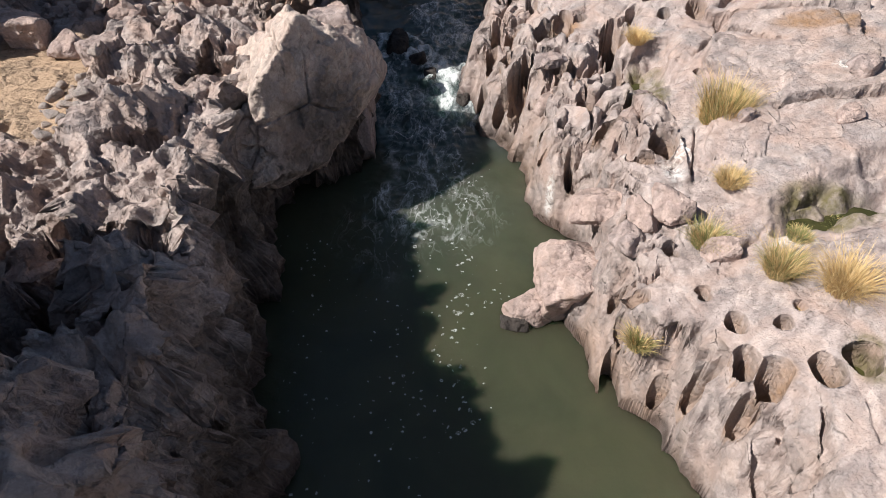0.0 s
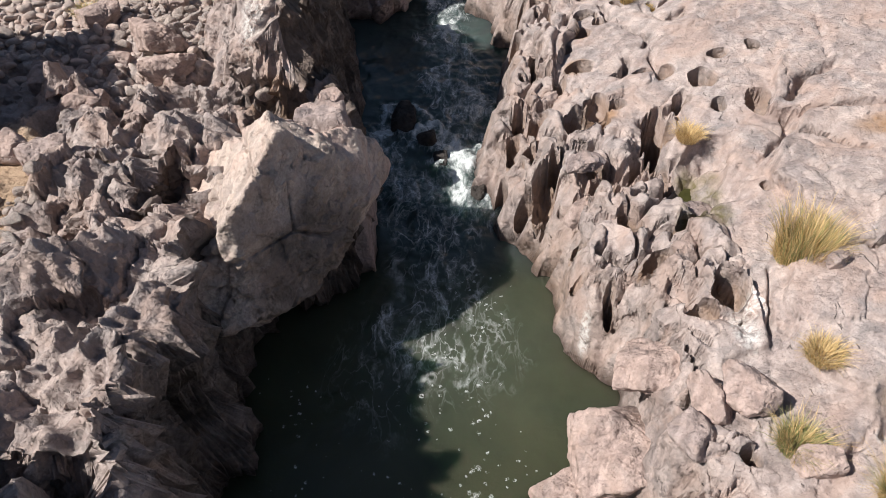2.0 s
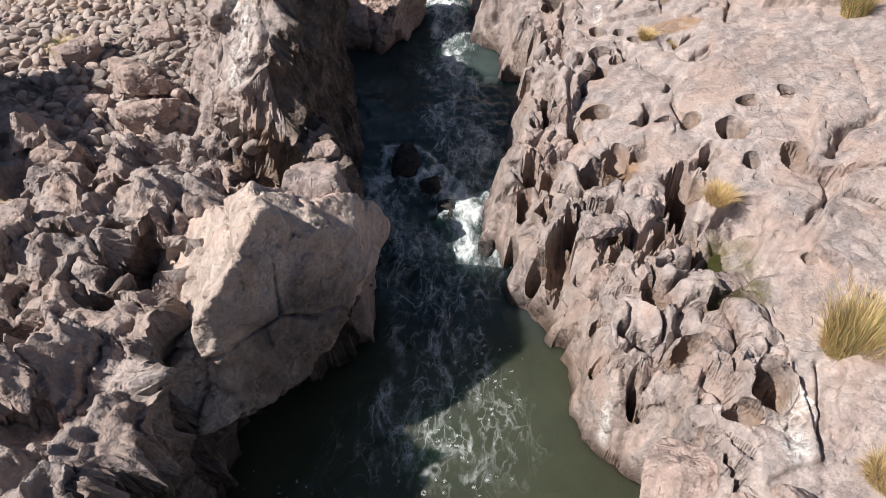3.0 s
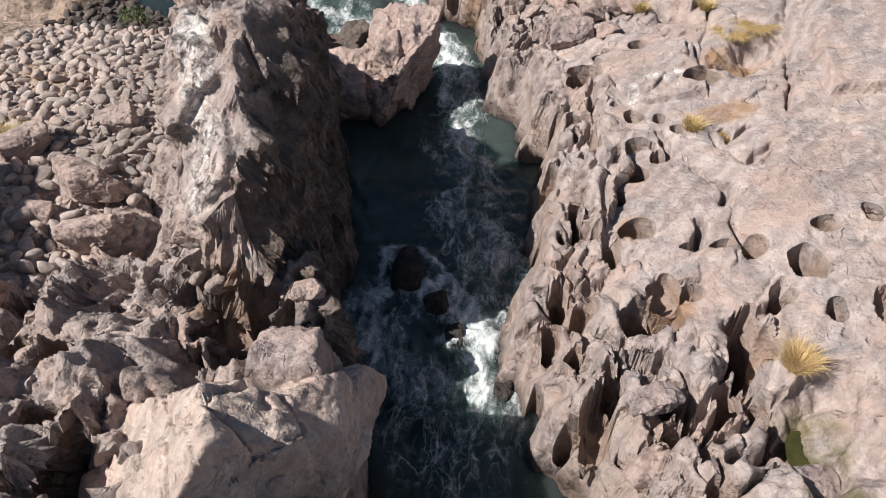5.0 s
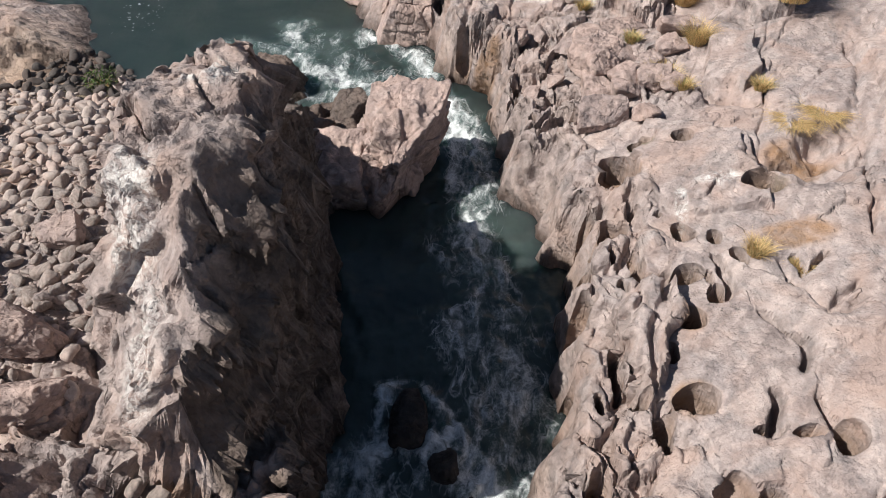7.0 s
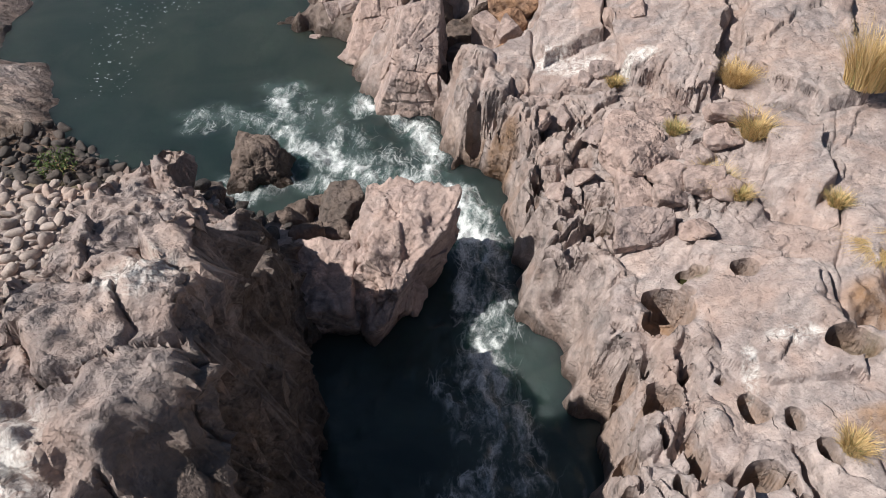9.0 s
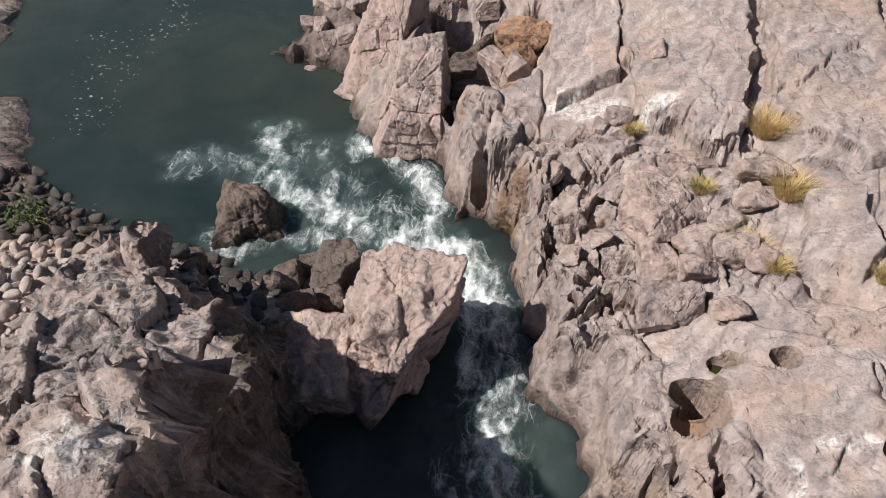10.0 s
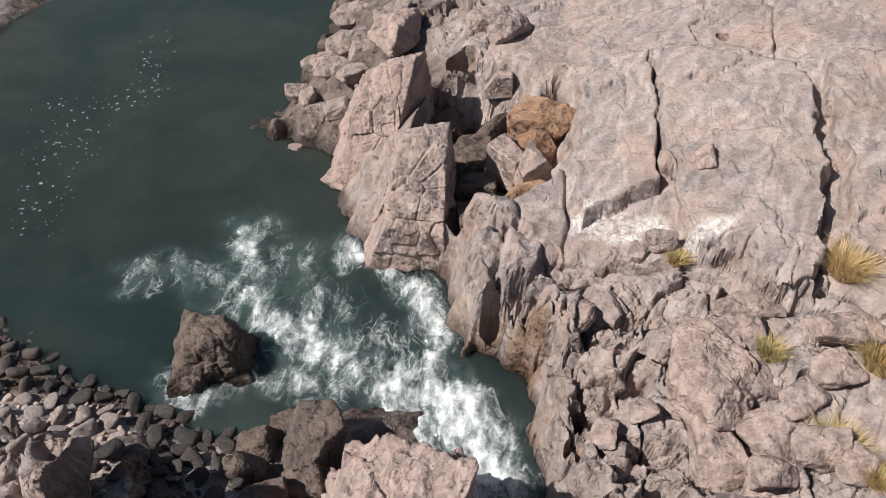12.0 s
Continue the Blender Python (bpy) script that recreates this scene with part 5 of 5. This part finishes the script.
FAR_POINT_B = [(-4.15, 39.74, 0.45, 0.41, 0.25, 47), (-4.89, 37.96, 0.4, 0.24, 0.22, 84), (-6.0, 37.9, 0.35, 0.24, 0.19, 31), (-4.21, 37.15, 0.45, 0.36, 0.25, 68), (-4.04, 40.63, 0.35, 0.32, 0.19, 15), (-5.24, 41.36, 0.35, 0.21, 0.19, 52),
             (-5.36, 39.39, 0.3, 0.21, 0.17, 89), (-0.17, 40.21, 0.6, 0.48, 0.33, 36), (-0.9, 40.48, 0.5, 0.45, 0.28, 73), (-4.47, 38.89, 0.35, 0.21, 0.19, 20), (-4.93, 44.25, 0.5, 0.35, 0.28, 57)]
# blocks in the pit: place, half extents, turn
PIT = [(0.6, 37.1, 2.72, 0.66, 0.42, 0.28, -30), (0.4, 36.45, 2.5, 0.42, 0.24, 0.3, -42), (0.12, 35.15, 2.25, 0.36, 0.22, 0.25, -10)]
PIT_BROWN = [(-0.15, 36.1, 2.35, 0.34, 0.38, 0.40, 45), (0.28, 35.6, 2.58, 0.36, 0.34, 0.36, 20), (-0.45, 38.6, 2.85, 0.3, 0.26, 0.24, 0)]
# the deep blocks take the rock colour that has shade in it
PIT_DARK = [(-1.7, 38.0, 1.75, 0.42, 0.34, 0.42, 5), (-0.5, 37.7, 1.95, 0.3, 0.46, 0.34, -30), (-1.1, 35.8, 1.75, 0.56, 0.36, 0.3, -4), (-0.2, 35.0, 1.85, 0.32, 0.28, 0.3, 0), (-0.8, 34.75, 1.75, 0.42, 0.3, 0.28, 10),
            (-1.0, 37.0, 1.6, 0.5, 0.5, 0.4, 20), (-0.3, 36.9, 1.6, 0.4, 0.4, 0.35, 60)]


def rocks(spots, seed, mat, label, sink=0.25, sharp=30.0, base=None, group=""):
    for k, (x, y, a, b, c, turn) in enumerate(spots):
        me = rock_mesh("boulder", (a * 1.12, b * 1.12, c * 1.12), seed + k, 5 if a > 0.4 else 4, sharp, 11, 0.05, 0.06, mat)
        z = max(height_at(x, y), -9 if base is None else base) + c * (1 - 2 * sink)
        place("boulder", me, x, y, z, turn, (seed % 7 - 3 + k % 5 * 3, k % 4 * 4 - 6), label, group)


rocks(SUNNY + SUNNY_B + SUNNY_C, 200, M_ROCK, "sunlit pinkish angular boulder on the bare rock bank", group="boulders on the sunny bank")
rocks(FAR_POINT + FAR_POINT_B, 420, M_ROCK, "rough brown rock on the broken point beside the pool", 0.35, 22.0, group="rocks on the far point")
rocks(SHADED, 300, M_ROCK, "grey angular boulder among the cobbles", group="boulders among the cobbles")
# M_DUSK gives the chute boulders damp and shade in one colour
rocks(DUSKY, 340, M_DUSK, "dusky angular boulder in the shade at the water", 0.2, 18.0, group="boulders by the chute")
rocks(WET, 360, M_DARK, "wet black rock breaking the white water", 0.35, 9.0, 0.35, group="rocks in the rapids")
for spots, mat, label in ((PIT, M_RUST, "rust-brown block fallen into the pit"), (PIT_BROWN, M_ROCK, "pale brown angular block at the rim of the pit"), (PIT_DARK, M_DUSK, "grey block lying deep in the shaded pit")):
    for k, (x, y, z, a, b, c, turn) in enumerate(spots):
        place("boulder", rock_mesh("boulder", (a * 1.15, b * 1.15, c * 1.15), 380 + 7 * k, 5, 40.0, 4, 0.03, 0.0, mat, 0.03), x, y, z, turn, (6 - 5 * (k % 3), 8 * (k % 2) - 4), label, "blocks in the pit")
place("boulder", rock_mesh("boulder", (0.62, 0.36, 0.42), 411, 5, 34.0, 6, 0.04, 0.03, M_ROCK), 1.93, 9.95, 0.48, 25, (8, -10), "grey angular boulder standing in the murky water")
place("boulder", rock_mesh("boulder", (0.36, 0.32, 0.3), 412, 4, 12.0, 9, 0.06, 0.04, M_DARK), 1.42, 9.75, 0.22, 0, (0, 0), "wet black rock beside a boulder in the water")

# ---------------------------------------------------------------- cobbles
COBBLES = [rock_mesh("cobble", (1.0, 0.5 + 0.07 * (k % 5), 0.42 + 0.05 * (k % 4)), 500 + k, 3 if k < 8 else 2, 3.2 + 0.8 * (k % 4), 8, 0.05, 0.0, M_COBBLE, 0.0) for k in range(12)]
WET_COBBLES = [rock_mesh("cobble", (1.0, 0.55 + 0.07 * (k % 5), 0.42 + 0.05 * (k % 4)), 540 + k, 3, 3.2 + 0.8 * (k % 4), 8, 0.05, 0.0, M_COBBLE_WET, 0.0) for k in range(8)]
COBBLE_BED = [(-11.5, 19.0), (-7.4, 18.6), (-6.3, 19.6), (-6.7, 22), (-7.2, 24.8), (-7.4, 27.2), (-6.2, 27.6), (-5.3, 27.1), (-4.6, 27.6), (-4.3, 29.3), (-5.2, 30.1), (-7.0, 30.9), (-9.2, 31.9), (-11.6, 33.2), (-13.0, 31.5), (-13, 24)]


def strew(count, poly, small, large, seed, gap=0.8):
    """Stones that lie side by side: x, y, radius."""
    rng = random.Random(seed)
    xs, ys = [p[0] for p in poly], [p[1] for p in poly]
    tries = count * 14
    tx = np.array([rng.uniform(min(xs), max(xs)) for _ in range(tries)], np.float32)
    ty = np.array([rng.uniform(min(ys), max(ys)) for _ in range(tries)], np.float32)
    ok = inside_distance(poly, tx, ty) > 0
    grid, out = {}, []
    for k in range(tries):
        if not ok[k] or len(out) >= count:
            continue
        x, y = float(tx[k]), float(ty[k])
        late = k / tries
        r = large * (1 - late) ** 1.6 * rng.uniform(0.7, 1.0) + small * rng.uniform(0.8, 1.4)
        cx, cy = int(x / 0.6), int(y / 0.6)
        if any((x - a) ** 2 + (y - b) ** 2 < ((r + q) * gap) ** 2 for i in (-1, 0, 1) for j in (-1, 0, 1) for a, b, q in grid.get((cx + i, cy + j), ())):
            continue
        grid.setdefault((cx, cy), []).append((x, y, r))
        out.append((x, y, r))
    return out


def lay_cobbles(stones, seed, label, group, lift=0.25):
    rng = random.Random(seed)
    for x, y, r in stones:
        damp_place = 30.2 < y < 34 or (x > -6.6 and 27.6 < y < 31.4)
        ob = new("cobble", (WET_COBBLES if damp_place else COBBLES)[rng.randrange(8)])
        s = Matrix.Diagonal((r, r, r, 1))
        ob.matrix_world = pose(x, y, height_at(x, y) + r * lift, rng.uniform(-25, 25), rng.uniform(-25, 25), rng.uniform(0, 360)) @ s
        tagged(ob, "dark wet cobble by the splashing rapids" if damp_place else label, "stone", group)


def joined_stones(name, stones, seed, mat, label, lift=0.2):
    rng = random.Random(seed)
    vs, fs, n = [], [], 0
    for x, y, r in stones:
        me_v, me_f = (STONE_SHAPES if r > 0.085 else SMALL_SHAPES)[rng.randrange(4)]
        m = np.array(pose(0, 0, 0, rng.uniform(-30, 30), rng.uniform(-30, 30), rng.uniform(0, 360)).to_3x3())
        vs.append(me_v @ m.T * r + np.array((x, y, height_at(x, y) + r * lift)))
        fs.append(me_f + n)
        n += len(me_v)
    me = mesh_from(name, np.concatenate(vs), np.concatenate(fs), mat, True)
    return tagged(new(name, me), label, "stones", kind="stuff")


def stone_shape(me):
    v = np.empty(len(me.vertices) * 3, np.float32)
    me.vertices.foreach_get("co", v)
    f = np.empty(len(me.polygons) * 3, np.int32)
    me.polygons.foreach_get("vertices", f)
    return v.reshape(-1, 3), f.reshape(-1, 3)


STONE_SHAPES = [stone_shape(me) for me in COBBLES[8:]]
SMALL_SHAPES = [stone_shape(rock_mesh("pebble", (1.0, 0.6 + 0.08 * k, 0.5), 560 + k, 1, 3.4, 8, 0.05, 0.0, M_COBBLE, 0.0)) for k in range(4)]
bed = strew(4200, COBBLE_BED, 0.045, 0.21, 5, 0.75)
close = [s for s in bed if s[0] > -8.9 and 21 < s[1] < 31.5 and s[2] > 0.11][:290]
chosen = set(close)
damp = [s for s in bed if s not in chosen and (s[1] > 30.2 or (s[0] > -6.6 and s[1] > 27.6))]
lay_cobbles(close, 6, "smooth grey cobble lying on the stony shore", "cobbles on the shore")
joined_stones("cobbles", [s for s in bed if s not in chosen and s not in set(damp)], 7, M_COBBLE, "small grey and pink cobbles covering the shore")
joined_stones("wet_cobbles", damp, 12, M_COBBLE_WET, "dark wet cobbles along the water by the rapids")
lay_cobbles(strew(46, [(-8.3, 12.1), (-7.6, 12.1), (-7.4, 14.2), (-8.2, 14.6), (-8.9, 14.2)], 0.06, 0.2, 8), 9, "white rounded cobble beside the sand", "cobbles by the sand")
lay_cobbles([(-4.66, 18.12, 0.28), (-4.3, 17.96, 0.27), (-4.36, 17.66, 0.25), (-4.05, 17.62, 0.28), (-4.75, 17.7, 0.22), (-4.55, 17.86, 0.2)], 10, "pink rounded cobble resting in a scoured pit", "cobbles in the pit", 1.2)
lay_cobbles([(-9.1, 32.25, 0.17), (-9.5, 31.85, 0.14), (-7.3, 32.1, 0.16), (-10.2, 33.0, 0.16), (-9.9, 32.4, 0.13), (-8.5, 32.0, 0.15), (-10.8, 33.5, 0.18), (-8.2, 31.6, 0.14)], 11, "wet cobble showing above the shallow water", "cobbles in the shallows", 2.2)


# ---------------------------------------------------------------- grass
def blade_material(name, colours):
    m, t, b = material(name, 0.7)
    rnd = nd(t, "ShaderNodeNewGeometry").outputs["Random Per Island"]
    t.links.new(ramp(t, rnd, *((k / (len(colours) - 1), c) for k, c in enumerate(colours))), b.inputs["Base Color"])
    b.inputs["Subsurface Weight"].default_value = 0.0
    return m


M_STRAW = blade_material("straw", [(0.56, 0.38, 0.17), (0.72, 0.54, 0.29), (0.45, 0.29, 0.12), (0.64, 0.46, 0.22)])
M_BLADE = blade_material("grass_blade", [(0.19, 0.20, 0.075), (0.30, 0.29, 0.11), (0.14, 0.165, 0.055), (0.40, 0.35, 0.16)])
M_LEAF = blade_material("leaf", [(0.05, 0.09, 0.025), (0.1, 0.15, 0.045), (0.08, 0.12, 0.03)])


def part(name, me, parent, label=""):
    ob = new(name, me)
    ob.parent = parent
    return tagged(ob, label)


def blades(name, count, radius, height, lean, seed, mat, width=0.0042):
    rng = np.random.default_rng(seed)
    a, r = rng.uniform(0, 6.2832, count), radius * np.sqrt(rng.uniform(0, 1, count))
    bx, by = np.cos(a) * r * 0.6, np.sin(a) * r * 0.6
    h = height * rng.uniform(0.35, 1.15, count)
    la = a + rng.normal(0, 0.7, count)
    l = h * lean * rng.uniform(0.2, 1.2, count) * (0.4 + r / radius)
    w = width * rng.uniform(0.6, 1.3, count)
    wx, wy = -np.sin(la + rng.normal(0, 0.6, count)) * w, np.cos(la) * w
    rows = []
    for u, taper in ((0, 1.0), (0.4, 0.9), (0.75, 0.6)):
        x, y, z = bx + np.cos(la) * l * u ** 1.8, by + np.sin(la) * l * u ** 1.8, h * (u - 0.25 * lean * u ** 3)
        rows.append(np.stack([x - wx * taper, y - wy * taper, z], 1))
        rows.append(np.stack([x + wx * taper, y + wy * taper, z], 1))
    rows.append(np.stack([bx + np.cos(la) * l, by + np.sin(la) * l, h * (1 - 0.3 * lean)], 1))
    v = np.stack(rows, 1).reshape(-1, 3)
    base = np.arange(count)[:, None] * 7
    f = np.concatenate([base + np.array(q) for q in ((0, 1, 3), (0, 3, 2), (2, 3, 5), (2, 5, 4), (4, 5, 6))])
    return mesh_from(name, v, f, mat, False)


def grass_tuft(x, y, radius, height, green, seed, label, lean=0.8, dense=1.0):
    root = tagged(new("grass_tuft"), label, "grass", "grass tufts on the rock")
    root.location = (x, y, height_at(x, y) - 0.03)
    n = int(dense * (800 + 2600 * radius))
    if green < 0.95:
        part("dry_grass", blades("dry_grass", int(n * (1 - green)), radius, height, lean, seed, M_STRAW), root, "dry straw-coloured blades")
    if green > 0.05:
        part("green_grass", blades("green_grass", int(n * green), radius, height * 0.92, lean * 0.9, seed + 1, M_BLADE), root, "green blades")
    return root


STRAW = "dry yellow grass tuft growing from a rock crack"
MIXED = "half green grass tuft growing from a rock crack"
TUFTS = [(6.0, 13.05, 0.8, 0.85, 0.35), (5.5, 10.8, 0.4, 0.3, 0.1), (4.75, 9.45, 0.4, 0.45, 0.6), (5.75, 8.55, 0.42, 0.6, 0.4), (6.6, 8.05, 0.5, 0.7, 0.05), (3.45, 7.95, 0.3, 0.4, 0.55), (3.6, 7.2, 0.36, 0.42, 0.75),
         (5.45, 7.4, 0.12, 0.18, 0.3), (4.9, 16.75, 0.36, 0.35, 0.02), (5.75, 13.0, 0.4, 0.4, 0.3), (9.4, 22.6, 0.5, 0.8, 0.5), (4.1, 28.65, 0.36, 0.5, 0.2), (4.6, 22.85, 0.24, 0.3, 0.15)]
TUFTS_B = [(5.1, 31.7, 0.42, 0.55, 0.05), (7.25, 30.6, 0.7, 1.15, 0.1), (5.05, 29.9, 0.36, 0.55, 0.15), (5.9, 27.6, 0.24, 0.3, 0.3), (2.62, 32.35, 0.22, 0.28, 0.4), (3.55, 30.15, 0.28, 0.25, 0.5), (4.0, 26.12, 0.2, 0.16, 0.2),
           (5.3, 22.6, 0.2, 0.25, 0.2), (4.4, 28.1, 0.2, 0.3, 0.3), (6.3, 9.3, 0.3, 0.2, 0.8), (7.3, 10.2, 0.4, 0.15, 0.9), (5.9, 7.75, 0.1, 0.16, 0.4), (-9.9, 22.3, 0.4, 0.5, 0.5)]
for k, (x, y, r, h, g) in enumerate(TUFTS + TUFTS_B):
    grass_tuft(x, y, r, h, g, 600 + 3 * k, MIXED if g > 0.25 else STRAW, 0.45 if h > 0.75 else 0.75, 0.7)
for k, (x, y, r) in enumerate(((6.35, 26.5, 0.45), (6.9, 26.6, 0.45))):
    grass_tuft(x, y, r, 0.17, 0.08, 700 + 3 * k, "flattened patch of dry straw in a shallow hollow", 2.6, 0.8)


def leafy_bush(x, y, z, size, seed):
    root = tagged(new("bush"), "small dark green bush rooted in a cliff crack", "bush")
    root.location = (x, y, z)
    rng = np.random.default_rng(seed)
    twigs = blades("stem", 26, size * 0.5, size * 1.2, 1.0, seed, M_STRAW, 0.008)
    part("stem", twigs, root, "thin brown twigs")
    n = 420
    c = rng.normal(0, 1, (n, 3))
    c = c / np.linalg.norm(c, axis=1)[:, None] * size * rng.uniform(0.35, 1.0, n)[:, None] * np.array((1, 1, 0.75)) + np.array((0, 0, size * 0.6))
    u, w = rng.normal(0, 1, (n, 3)), rng.normal(0, 1, (n, 3))
    u /= np.linalg.norm(u, axis=1)[:, None]
    w -= (w * u).sum(1)[:, None] * u
    w /= np.linalg.norm(w, axis=1)[:, None]
    v = np.stack([c - u * 0.055, c + w * 0.018, c + u * 0.055, c - w * 0.018], 1).reshape(-1, 3)
    part("foliage", mesh_from("foliage", v, np.arange(4 * n).reshape(-1, 4), M_LEAF, False), root, "narrow dark green leaves")


leafy_bush(-3.75, 20.3, 5.35, 0.32, 41)
leafy_bush(-10.6, 31.0, height_at(-10.6, 31.0), 0.5, 42)


# ---------------------------------------------------------------- rain pools in the potholes
def pool_material():
    m, t, b = material("pool_water", 0.05)
    co = nd(t, "ShaderNodeNewGeometry").outputs["Position"]
    t.links.new(ramp(t, noise_node(t, co, 3.0, 4, 0.6), (0.3, (0.022, 0.024, 0.009)), (0.7, (0.06, 0.058, 0.02))), b.inputs["Base Color"])
    return m


M_POOL = pool_material()


def rain_pool(x, y, a, b, below, label):
    n = 28
    z = height_at(x, y) + below
    k = np.arange(n) * 2 * math.pi / n
    v = np.concatenate([[(x, y, z)], np.stack([x + a * np.cos(k), y + b * np.sin(k), np.full(n, z)], 1)])
    f = [(0, 1 + i, 1 + (i + 1) % n) for i in range(n)]
    tagged(new("pool", mesh_from("pool", v, f, M_POOL)), label, "pool", kind="structure")


for x, y, a, b, below in ((4.63, 12.44, 0.32, 0.38, 0.12), (4.69, 14.32, 0.5, 0.32, 0.12), (5.15, 24.5, 0.38, 0.32, 0.14), (3.20, 26.33, 0.24, 0.22, 0.1), (6.32, 6.6, 0.3, 0.3, 0.12), (0.79, 29.58, 0.2, 0.2, 0.15)):
    rain_pool(x, y, a, b, below, "still greenish rain pool in a round pothole")

rain_pool(7.3, 10.15, 1.1, 0.42, 0.1, "shallow mossy water lying in a long rock hollow")
rain_pool(4.95, 15.55, 0.3, 0.55, 0.1, "shallow mossy water lying in a rock hollow")
